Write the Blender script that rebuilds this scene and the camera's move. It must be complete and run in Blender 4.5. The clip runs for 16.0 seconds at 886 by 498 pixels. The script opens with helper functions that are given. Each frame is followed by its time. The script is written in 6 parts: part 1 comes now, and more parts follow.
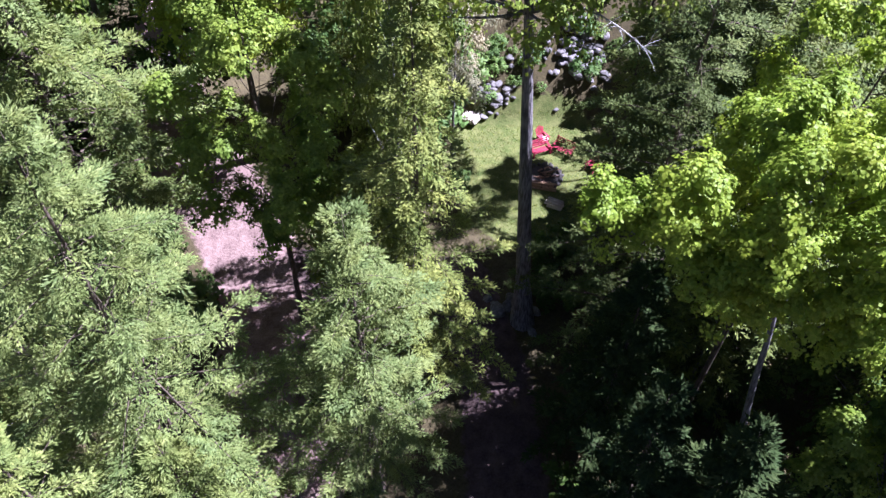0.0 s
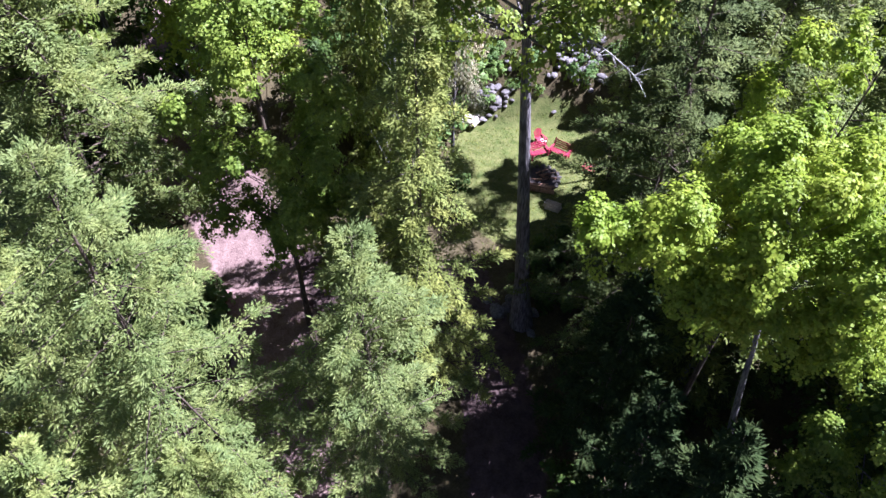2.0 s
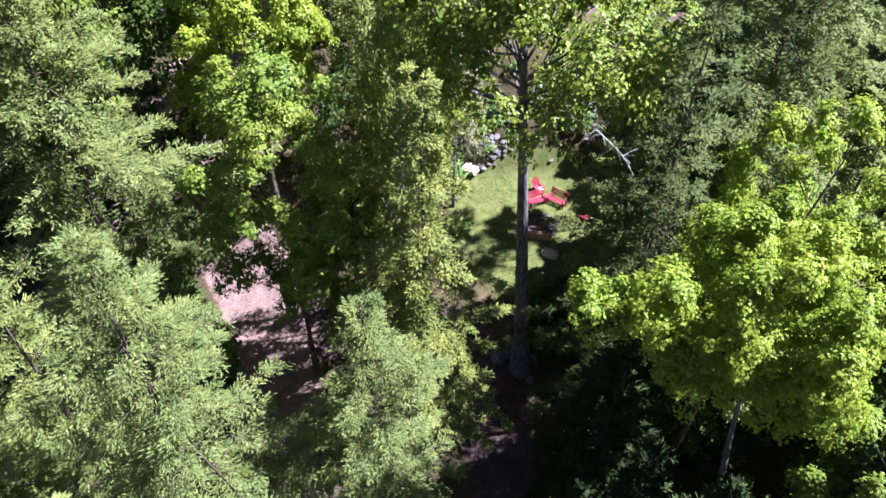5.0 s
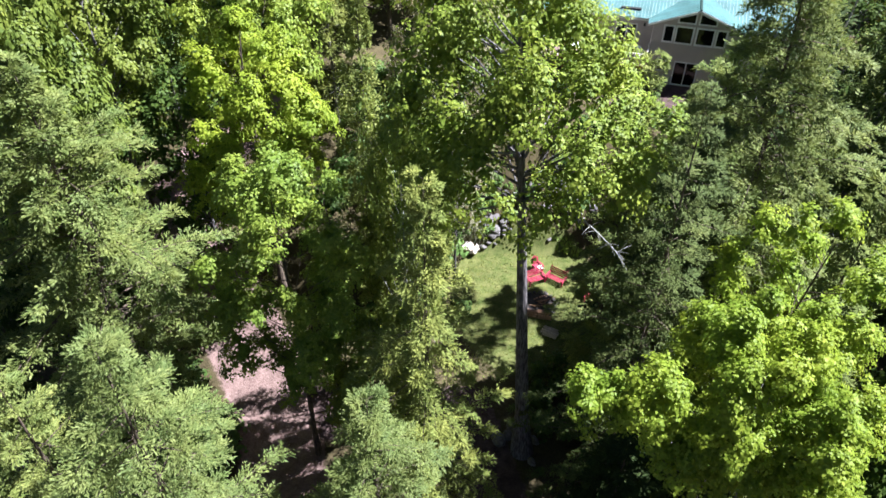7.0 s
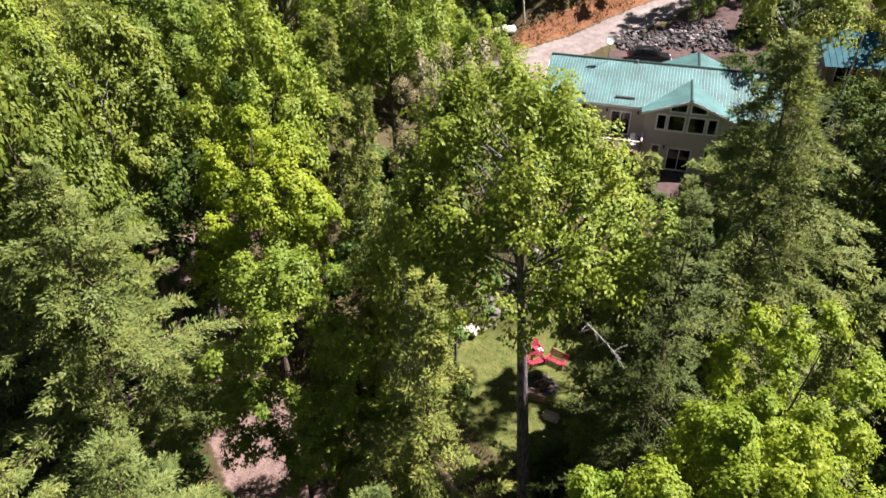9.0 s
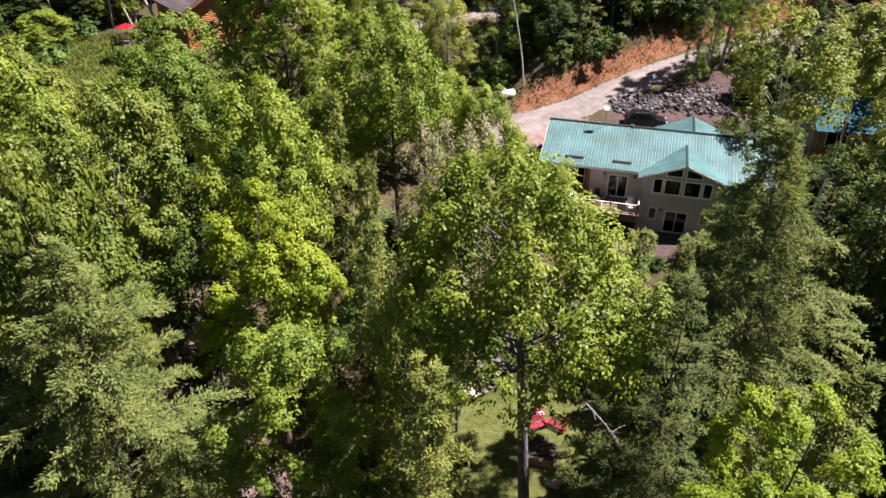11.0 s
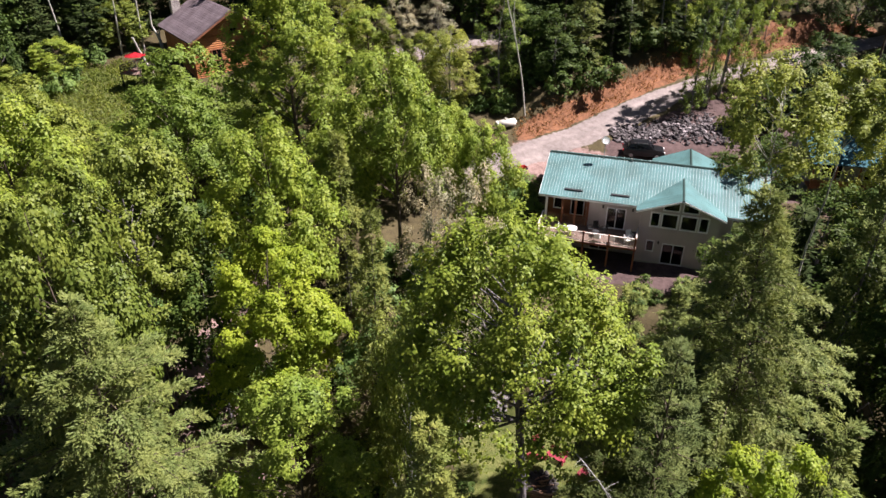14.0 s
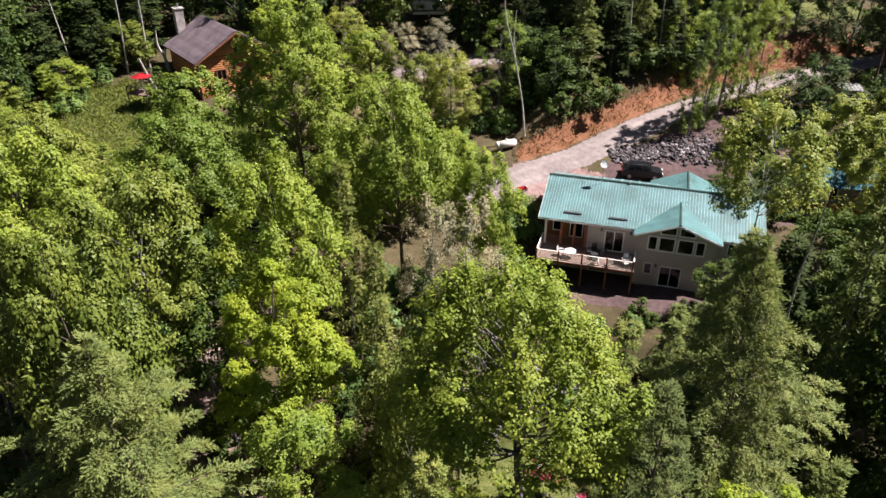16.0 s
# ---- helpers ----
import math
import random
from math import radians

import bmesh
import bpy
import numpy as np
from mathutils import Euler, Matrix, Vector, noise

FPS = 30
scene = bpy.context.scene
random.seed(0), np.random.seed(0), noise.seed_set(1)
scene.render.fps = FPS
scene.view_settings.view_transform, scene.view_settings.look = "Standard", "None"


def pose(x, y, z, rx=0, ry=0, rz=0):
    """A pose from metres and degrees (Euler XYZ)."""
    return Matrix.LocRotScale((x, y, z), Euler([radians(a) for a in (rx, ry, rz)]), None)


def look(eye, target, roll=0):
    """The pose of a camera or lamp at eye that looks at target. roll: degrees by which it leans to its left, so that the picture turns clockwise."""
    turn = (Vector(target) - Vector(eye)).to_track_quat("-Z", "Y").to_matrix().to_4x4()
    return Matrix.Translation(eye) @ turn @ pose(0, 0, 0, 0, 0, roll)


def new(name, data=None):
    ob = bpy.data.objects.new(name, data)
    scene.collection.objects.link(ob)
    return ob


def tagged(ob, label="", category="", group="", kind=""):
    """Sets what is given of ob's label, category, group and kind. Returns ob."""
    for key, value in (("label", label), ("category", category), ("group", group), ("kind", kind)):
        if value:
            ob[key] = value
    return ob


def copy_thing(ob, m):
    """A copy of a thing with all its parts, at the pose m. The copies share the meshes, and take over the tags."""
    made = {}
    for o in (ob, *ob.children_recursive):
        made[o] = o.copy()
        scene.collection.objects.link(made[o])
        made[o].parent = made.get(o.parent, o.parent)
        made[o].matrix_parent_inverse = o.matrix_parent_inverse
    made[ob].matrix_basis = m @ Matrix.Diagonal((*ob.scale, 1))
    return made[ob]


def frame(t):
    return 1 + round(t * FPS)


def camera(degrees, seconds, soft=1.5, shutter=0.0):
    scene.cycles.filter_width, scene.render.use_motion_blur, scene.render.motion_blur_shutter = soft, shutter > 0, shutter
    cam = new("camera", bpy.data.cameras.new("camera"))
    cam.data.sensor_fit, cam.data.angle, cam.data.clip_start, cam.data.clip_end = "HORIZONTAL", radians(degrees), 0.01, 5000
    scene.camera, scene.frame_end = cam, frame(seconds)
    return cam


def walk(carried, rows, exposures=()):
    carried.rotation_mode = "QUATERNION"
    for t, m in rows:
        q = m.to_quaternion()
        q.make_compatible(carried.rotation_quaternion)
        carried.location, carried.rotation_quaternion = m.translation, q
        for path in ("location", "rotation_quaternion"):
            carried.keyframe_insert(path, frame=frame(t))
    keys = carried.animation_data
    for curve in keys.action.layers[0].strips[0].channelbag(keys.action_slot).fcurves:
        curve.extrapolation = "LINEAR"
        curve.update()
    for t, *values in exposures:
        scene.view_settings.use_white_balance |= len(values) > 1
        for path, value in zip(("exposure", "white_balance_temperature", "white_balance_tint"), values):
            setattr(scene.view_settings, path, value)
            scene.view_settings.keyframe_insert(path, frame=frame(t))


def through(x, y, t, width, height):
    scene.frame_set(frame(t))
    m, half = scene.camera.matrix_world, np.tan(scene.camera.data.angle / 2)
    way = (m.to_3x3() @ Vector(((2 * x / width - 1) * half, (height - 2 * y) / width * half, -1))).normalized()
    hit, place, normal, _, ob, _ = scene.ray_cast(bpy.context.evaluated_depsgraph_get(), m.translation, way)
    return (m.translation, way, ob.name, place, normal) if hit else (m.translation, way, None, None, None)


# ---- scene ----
cam = camera(65.2, 16.0, soft=1.5, shutter=0.5)
# seconds, x, y, z, yaw, pitch, roll of a craft that climbs almost straight up
ROWS = [
    (0, 0.244, 0.181, 31.188, 0.777, -46.658, 0.230),
    (0.5, 0.214, 0.151, 31.587, 0.710, -46.547, 0.196),
    (1, 0.185, 0.120, 31.977, 0.651, -46.496, 0.165),
    (1.5, 0.157, 0.088, 32.357, 0.598, -46.801, 0.137),
    (2, 0.129, 0.056, 32.730, 0.553, -47.722, 0.114),
    (2.5, 0.103, 0.025, 33.097, 0.515, -48.422, 0.093),
    (3, 0.077, -0.005, 33.458, 0.483, -48.195, 0.076),
    (5.5, -0.036, -0.123, 35.223, 0.411, -44.256, 0.027),
    (6, -0.054, -0.139, 35.575, 0.412, -42.836, 0.024),
    (6.5, -0.072, -0.152, 35.928, 0.418, -41.446, 0.022),
    (7, -0.088, -0.163, 36.285, 0.428, -40.089, 0.021),
    (7.5, -0.102, -0.172, 36.645, 0.441, -38.692, 0.022),
    (8, -0.115, -0.178, 37.010, 0.459, -37.308, 0.023),
    (8.5, -0.126, -0.182, 37.380, 0.479, -35.894, 0.025),
    (9, -0.136, -0.185, 37.756, 0.503, -34.484, 0.028),
    (9.5, -0.144, -0.187, 38.138, 0.530, -33.091, 0.031),
    (10, -0.150, -0.188, 38.529, 0.559, -31.735, 0.034),
    (12.5, -0.150, -0.210, 40.616, 0.732, -30.277, 0.042),
    (13, -0.143, -0.223, 41.064, 0.770, -30.184, 0.041),
    (13.5, -0.135, -0.241, 41.524, 0.808, -30.093, 0.038),
    (14, -0.124, -0.266, 41.997, 0.847, -30.028, 0.034),
    (14.5, -0.110, -0.298, 42.481, 0.886, -29.958, 0.028),
    (15, -0.094, -0.338, 42.979, 0.924, -29.868, 0.020),
    (15.5, -0.076, -0.389, 43.489, 0.962, -29.752, 0.010),
    (16, -0.055, -0.451, 44.013, 0.998, -29.611, -0.003),
]
walk(cam, [(t, pose(x, y, z, 90 + pitch, -roll, yaw)) for t, x, y, z, yaw, pitch, roll in ROWS],
     exposures=[(0.0, 2.24, 5000, 31), (3.0, 2.24, 5100, 29), (5.5, 2.25, 5200, 22), (7.0, 2.08, 5400, 14), (8.0, 1.90, 6350, 17), (9.0, 1.72, 6200, 18), (12.5, 1.56, 6100, 24), (16.0, 1.51, 6100, 21)])

# ---- world, sun, exposure ----
SUN_AZ, SUN_EL = radians(13), radians(56)      # from +x towards +y; above the horizon
SUN_DIR = Vector((math.cos(SUN_AZ) * math.cos(SUN_EL), math.sin(SUN_AZ) * math.cos(SUN_EL), math.sin(SUN_EL)))
world = bpy.data.worlds.new("sky")
scene.world = world
world.use_nodes = True
wn, wl = world.node_tree.nodes, world.node_tree.links
sky = wn.new("ShaderNodeTexSky")
sky.sky_type, sky.sun_disc, sky.sun_elevation, sky.sun_rotation = "NISHITA", False, SUN_EL, math.pi / 2 - SUN_AZ
wl.new(sky.outputs[0], wn["Background"].inputs[0])
wn["Background"].inputs[1].default_value = 0.015
sun_data = bpy.data.lights.new("sun", "SUN")
sun_data.energy, sun_data.angle, sun_data.color = 5.0, radians(0.53), (1.0, 0.93, 0.80)
sun = new("sun", sun_data)
sun.matrix_world = look(SUN_DIR * 200, (0, 0, 0))


# ---- materials ----
def nodes_of(name):
    m = bpy.data.materials.new(name)
    m.use_nodes = True
    return m, m.node_tree.nodes, m.node_tree.links, m.node_tree.nodes["Principled BSDF"]


def noise_node(n, l, scale, detail=4.0, coord="Object", rough=0.6):
    tc = n.new("ShaderNodeTexCoord")
    t = n.new("ShaderNodeTexNoise")
    t.inputs["Scale"].default_value, t.inputs["Detail"].default_value, t.inputs["Roughness"].default_value = scale, detail, rough
    l.new(tc.outputs[coord], t.inputs["Vector"])
    return t


def ramp_node(n, l, fac, stops):
    r = n.new("ShaderNodeValToRGB")
    e = r.color_ramp.elements
    while len(e) < len(stops):
        e.new(0.5)
    for i, (p, c) in enumerate(stops):
        e[i].position, e[i].color = p, (*c, 1)
    l.new(fac, r.inputs[0])
    return r


def mix_node(n, l, kind, fac, a, b):
    m = n.new("ShaderNodeMix")
    m.data_type, m.blend_type = "RGBA", kind
    for sock, v in ((m.inputs[0], fac), (m.inputs[6], a), (m.inputs[7], b)):
        if isinstance(v, bpy.types.NodeSocket):
            l.new(v, sock)
        else:
            sock.default_value = v if isinstance(v, (int, float)) else (*v, 1)
    return m.outputs[2]


def scaled(c, k):
    return tuple(min(1.0, v * k) for v in c)


def surface(name, color, rough=0.7, grain=12.0, patch=0.8, vary=0.35, bump=0.3, metal=0.0, spec=0.4, piece=0.0, island=()):
    """Colour with grain, larger stains, relief, and a shift from piece to piece."""
    m, n, l, p = nodes_of(name)
    fine, wide = noise_node(n, l, grain, 6), noise_node(n, l, patch, 3)
    c = ramp_node(n, l, fine.outputs[0], [(0.3, scaled(color, 1 - vary)), (0.7, scaled(color, 1 + vary))]).outputs[0]
    stain = ramp_node(n, l, wide.outputs[0], [(0.35, (0.72, 0.7, 0.68)), (0.62, (1.05, 1.05, 1.05))]).outputs[0]
    c = mix_node(n, l, "MULTIPLY", 1.0 if vary > 0.08 else 0.4, c, stain)
    if piece:
        info = n.new("ShaderNodeObjectInfo")
        k = ramp_node(n, l, info.outputs["Random"], [(0, (1 - piece,) * 3), (1, (1 + piece * 0.6,) * 3)]).outputs[0]
        c = mix_node(n, l, "MULTIPLY", 1.0, c, k)
    if island:
        geo = n.new("ShaderNodeNewGeometry")
        k = ramp_node(n, l, geo.outputs["Random Per Island"], [(at, (v, v, v)) for at, v in island]).outputs[0]
        c = mix_node(n, l, "MULTIPLY", 1.0, c, k)
    l.new(c, p.inputs["Base Color"])
    p.inputs["Roughness"].default_value, p.inputs["Metallic"].default_value = rough, metal
    p.inputs["Specular IOR Level"].default_value = spec
    if bump:
        b = n.new("ShaderNodeBump")
        b.inputs["Strength"].default_value, b.inputs["Distance"].default_value = bump, 0.02
        l.new(fine.outputs[0], b.inputs["Height"])
        l.new(b.outputs[0], p.inputs["Normal"])
    return m


def foliage(name, dark, mid, light, through=0.35, rough=0.5, tree_shift=0.25, wide=0.35, cell=11.0, bulk=0.25, gloss=0.2):
    """Leaves that differ one by one, clump by clump and tree by tree, and let light through."""
    m, n, l, p = nodes_of(name)
    geo, info, tc = n.new("ShaderNodeNewGeometry"), n.new("ShaderNodeObjectInfo"), n.new("ShaderNodeTexCoord")
    vo = n.new("ShaderNodeTexVoronoi")
    vo.inputs["Scale"].default_value = cell
    l.new(tc.outputs["Object"], vo.inputs["Vector"])
    tone = n.new("ShaderNodeSeparateColor")
    l.new(vo.outputs["Color"], tone.inputs[0])
    half = n.new("ShaderNodeMath")
    half.operation = "MULTIPLY_ADD"
    half.inputs[1].default_value = 0.3
    l.new(geo.outputs["Random Per Island"], half.inputs[0])
    part_tone = n.new("ShaderNodeMath")
    part_tone.operation = "MULTIPLY"
    part_tone.inputs[1].default_value = 0.3
    lift = 0.2
    l.new(tone.outputs[0], part_tone.inputs[0])
    mid_tone = n.new("ShaderNodeMath")
    mid_tone.operation = "ADD"
    mid_tone.inputs[1].default_value = lift
    l.new(part_tone.outputs[0], mid_tone.inputs[0])
    l.new(mid_tone.outputs[0], half.inputs[2])
    one = ramp_node(n, l, half.outputs[0], [(0.04, dark), (0.5, mid), (0.96, light)]).outputs[0]
    clump = noise_node(n, l, wide, 2)
    k = ramp_node(n, l, clump.outputs[0], [(0.35, (0.76, 0.84, 0.8)), (0.65, (1.16, 1.1, 1.0))]).outputs[0]
    c = mix_node(n, l, "MULTIPLY", 1.0, one, k)
    t = ramp_node(n, l, info.outputs["Random"], [(0.0, (1 - tree_shift * 0.8, 1 - tree_shift * 0.65, 1 - tree_shift * 0.6)), (1.0, (1 + tree_shift, 1 + tree_shift * 0.65, 1.0))]).outputs[0]
    c = mix_node(n, l, "MULTIPLY", 1.0, c, t)
    l.new(c, p.inputs["Base Color"])
    p.inputs["Roughness"].default_value = rough
    p.inputs["Specular IOR Level"].default_value = gloss
    # each small leaf of a spray is turned its own way
    sub = n.new("ShaderNodeVectorMath")
    sub.operation = "MULTIPLY_ADD"
    sub.inputs[1].default_value, sub.inputs[2].default_value = (0.3, 0.3, 0.3), (-0.15, -0.15, -0.15)
    l.new(vo.outputs["Color"], sub.inputs[0])
    add = n.new("ShaderNodeVectorMath")
    add.operation = "ADD"
    # the sprays stand out from the stem, so a crown shades as one round body
    stem = n.new("ShaderNodeVectorMath")
    stem.operation = "MULTIPLY"
    stem.inputs[1].default_value = (1, 1, 0)
    l.new(tc.outputs["Object"], stem.inputs[0])
    out = n.new("ShaderNodeVectorMath")
    out.operation = "NORMALIZE"
    l.new(stem.outputs[0], out.inputs[0])
    turn = n.new("ShaderNodeVectorTransform")
    turn.vector_type, turn.convert_from, turn.convert_to = "VECTOR", "OBJECT", "WORLD"
    l.new(out.outputs[0], turn.inputs[0])
    lean = n.new("ShaderNodeVectorMath")
    lean.operation = "MULTIPLY_ADD"
    lean.inputs[1].default_value = (bulk, bulk, bulk)
    l.new(turn.outputs[0], lean.inputs[0])
    l.new(sub.outputs[0], lean.inputs[2])
    l.new(geo.outputs["Normal"], add.inputs[0])
    l.new(lean.outputs[0], add.inputs[1])
    nrm = n.new("ShaderNodeVectorMath")
    nrm.operation = "NORMALIZE"
    l.new(add.outputs[0], nrm.inputs[0])
    l.new(nrm.outputs[0], p.inputs["Normal"])
    tr = n.new("ShaderNodeBsdfTranslucent")
    l.new(mix_node(n, l, "MULTIPLY", 1.0, c, (1.45, 1.4, 1.15)), tr.inputs[0])
    l.new(nrm.outputs[0], tr.inputs["Normal"])
    mx = n.new("ShaderNodeMixShader")
    mx.inputs[0].default_value = through
    l.new(p.outputs[0], mx.inputs[1])
    l.new(tr.outputs[0], mx.inputs[2])
    l.new(mx.outputs[0], n["Material Output"].inputs[0])
    return m


def bark(name, a, b):
    m, n, l, p = nodes_of(name)
    tc, mp = n.new("ShaderNodeTexCoord"), n.new("ShaderNodeMapping")
    mp.inputs["Scale"].default_value = (9, 9, 1.3)
    l.new(tc.outputs["Object"], mp.inputs[0])
    t = n.new("ShaderNodeTexNoise")
    t.inputs["Scale"].default_value, t.inputs["Detail"].default_value = 1.6, 8
    l.new(mp.outputs[0], t.inputs[0])
    c = ramp_node(n, l, t.outputs[0], [(0.38, a), (0.62, b)]).outputs[0]
    l.new(c, p.inputs["Base Color"])
    p.inputs["Roughness"].default_value = 0.9
    bp = n.new("ShaderNodeBump")
    bp.inputs["Strength"].default_value, bp.inputs["Distance"].default_value = 0.8, 0.05
    l.new(t.outputs[0], bp.inputs["Height"])
    l.new(bp.outputs[0], p.inputs["Normal"])
    return m


LEAF_YELLOW = foliage("leaf_yellow_maple", (0.14, 0.205, 0.02), (0.28, 0.355, 0.036), (0.47, 0.505, 0.08), 0.44, bulk=0.1)
LEAF_GREEN = foliage("leaf_green_maple", (0.068, 0.1, 0.019), (0.145, 0.19, 0.034), (0.27, 0.305, 0.064), 0.27)
LEAF_OAK = foliage("leaf_oak", (0.082, 0.128, 0.02), (0.165, 0.228, 0.034), (0.3, 0.345, 0.07), 0.32, bulk=0.22)
LEAF_LIME = foliage("leaf_lime_maple", (0.092, 0.145, 0.024), (0.195, 0.268, 0.046), (0.34, 0.395, 0.085), 0.37)
# leaf green darkened to hold the shade of understory and far wood
LEAF_SHADE = foliage("leaf_shaded", (0.026, 0.048, 0.014), (0.052, 0.088, 0.022), (0.115, 0.155, 0.04), 0.2, gloss=0.1)
LEAF_POPLAR = foliage("leaf_poplar", (0.12, 0.16, 0.036), (0.22, 0.265, 0.06), (0.36, 0.39, 0.12), 0.34)
LEAF_GREY = foliage("leaf_thin_grey", (0.2, 0.185, 0.13), (0.32, 0.295, 0.21), (0.44, 0.4, 0.3), 0.3)
NEEDLE_CEDAR = foliage("spray_cedar", (0.06, 0.085, 0.026), (0.165, 0.205, 0.06), (0.34, 0.37, 0.145), 0.32, 0.6, 0.12, 0.9, 28.0, 0.25)
NEEDLE_HEMLOCK = foliage("spray_hemlock", (0.06, 0.082, 0.024), (0.165, 0.2, 0.055), (0.32, 0.35, 0.115), 0.26, 0.65, 0.2, 0.6, 26.0, 0.3, 0.15)
NEEDLE_SPRUCE = foliage("needle_spruce", (0.042, 0.062, 0.022), (0.094, 0.122, 0.04), (0.18, 0.21, 0.075), 0.2, 0.65, 0.2, 0.6, 26.0, 0.3, 0.12)
# spruce needles with the shade under the canopy put into the colour
NEEDLE_SHADE = foliage("needle_shaded", (0.02, 0.034, 0.012), (0.042, 0.062, 0.022), (0.08, 0.1, 0.036), 0.15, 0.7, 0.2, 0.6, gloss=0.06)
LEAF_SHRUB = foliage("leaf_shrub", (0.07, 0.13, 0.039), (0.13, 0.21, 0.058), (0.22, 0.30, 0.117), 0.35)
GRASS_LEAF = foliage("grass_blade", (0.065, 0.10, 0.018), (0.13, 0.165, 0.029), (0.24, 0.235, 0.065), 0.3)
BARK_GREY = bark("bark_grey", (0.06, 0.054, 0.058), (0.215, 0.192, 0.2))
BARK_BROWN = bark("bark_brown", (0.04, 0.028, 0.02), (0.13, 0.095, 0.07))
BARK_PALE = bark("bark_pale", (0.22, 0.21, 0.19), (0.5, 0.48, 0.44))
DEAD_WOOD = bark("bark_dead", (0.2, 0.19, 0.18), (0.42, 0.4, 0.37))


def ground_material():
    """Forest floor, with lawn, trodden dirt, shade-darkened earth, gravel and red earth where the sheet's layers say.
    """
    m, n, l, p = nodes_of("ground_cover")
    fine, mid, wide = noise_node(n, l, 9, 8), noise_node(n, l, 1.7, 5), noise_node(n, l, 0.22, 3)
    def tone(a, b, node=fine):
        return ramp_node(n, l, node.outputs[0], [(0.32, a), (0.68, b)]).outputs[0]
    base = mix_node(n, l, "MIX", 0.5, tone((0.028, 0.02, 0.013), (0.12, 0.085, 0.055)), tone((0.05, 0.045, 0.02), (0.1, 0.09, 0.035), mid))
    layers = (("lawn", tone((0.05, 0.072, 0.016), (0.12, 0.145, 0.035)), tone((0.05, 0.07, 0.018), (0.2, 0.18, 0.075), mid)),
              ("dirt", tone((0.11, 0.07, 0.062), (0.34, 0.235, 0.215)), tone((0.09, 0.055, 0.048), (0.33, 0.225, 0.205), mid)),
              ("shaded_soil", tone((0.045, 0.03, 0.029), (0.13, 0.088, 0.086)), tone((0.04, 0.025, 0.024), (0.135, 0.092, 0.088), mid)),
              ("red", tone((0.08, 0.036, 0.022), (0.3, 0.135, 0.07)), tone((0.05, 0.03, 0.02), (0.3, 0.14, 0.075), mid)),
              ("gravel", tone((0.18, 0.152, 0.145), (0.275, 0.235, 0.225)), tone((0.115, 0.092, 0.088), (0.285, 0.243, 0.232), mid)))
    c = base
    for name, a, b in layers:
        at = n.new("ShaderNodeAttribute")
        at.attribute_name = name
        add = n.new("ShaderNodeMath")
        add.operation = "ADD"
        l.new(at.outputs["Fac"], add.inputs[0])
        off = n.new("ShaderNodeMath")
        off.operation = "MULTIPLY_ADD"
        off.inputs[1].default_value, off.inputs[2].default_value = 0.9, -0.45
        l.new(mid.outputs[0], off.inputs[0])
        l.new(off.outputs[0], add.inputs[1])
        edge = ramp_node(n, l, add.outputs[0], [(0.42, (0, 0, 0)), (0.58, (1, 1, 1))]).outputs[0]
        c = mix_node(n, l, "MIX", edge, c, mix_node(n, l, "MIX", 0.5, a, b))
    at = n.new("ShaderNodeAttribute")
    at.attribute_name = "track"
    c = mix_node(n, l, "MULTIPLY", at.outputs["Fac"], c, (1.18, 1.17, 1.17))
    big = ramp_node(n, l, wide.outputs[0], [(0.3, (0.75, 0.75, 0.75)), (0.7, (1.1, 1.1, 1.1))]).outputs[0]
    l.new(mix_node(n, l, "MULTIPLY", 1.0, c, big), p.inputs["Base Color"])
    p.inputs["Roughness"].default_value = 0.95
    p.inputs["Specular IOR Level"].default_value = 0.15
    b = n.new("ShaderNodeBump")
    b.inputs["Strength"].default_value, b.inputs["Distance"].default_value = 0.7, 0.06
    l.new(fine.outputs[0], b.inputs["Height"])
    l.new(b.outputs[0], p.inputs["Normal"])
    return m


GROUND = ground_material()
SOOT_STONE = surface("sooty_stone", (0.085, 0.075, 0.075), 0.9, 6, 1.2, 0.35, 0.5, piece=0.35)
STONE = surface("field_stone", (0.17, 0.155, 0.16), 0.9, 4, 0.9, 0.45, 0.6, piece=0.35)
RUBBLE = surface("broken_rock", (0.15, 0.13, 0.138), 0.9, 5.0, 0.5, 0.4, 0.5, island=((0.0, 0.22), (0.6, 0.65), (0.85, 1.1), (1.0, 2.1)))
SIDING = surface("beige_siding", (0.5, 0.455, 0.445), 0.7, 20, 0.4, 0.06, 0.1)
TRIM_WHITE = surface("white_trim", (0.86, 0.86, 0.87), 0.5, 18, 0.5, 0.05, 0.05)
CONCRETE = surface("foundation_concrete", (0.34, 0.32, 0.30), 0.9, 10, 0.6, 0.15, 0.3)
ROOF_GREEN = surface("green_metal_roof", (0.1, 0.205, 0.21), 0.34, 16, 0.5, 0.1, 0.06, spec=0.5, piece=0.1)
# seam metal made pale, so the ribs' highlights sit in the colour
ROOF_SEAM_GLINT = surface("roof_seam_glint", (0.5, 0.58, 0.6), 0.4, 16, 0.5, 0.08, 0.05, spec=0.5)
DECK_WOOD = surface("deck_boards", (0.22, 0.15, 0.125), 0.8, 14, 0.8, 0.25, 0.3, piece=0.2)
RAIL_WOOD = surface("rail_stained_wood", (0.70, 0.63, 0.58), 0.7, 14, 0.7, 0.2, 0.2, piece=0.12)
TIMBER = surface("brown_timber", (0.24, 0.095, 0.05), 0.7, 12, 0.8, 0.25, 0.2)
RED_PAINT = surface("red_painted_boards", (0.31, 0.022, 0.055), 0.55, 14, 1.2, 0.16, 0.15, piece=0.15)
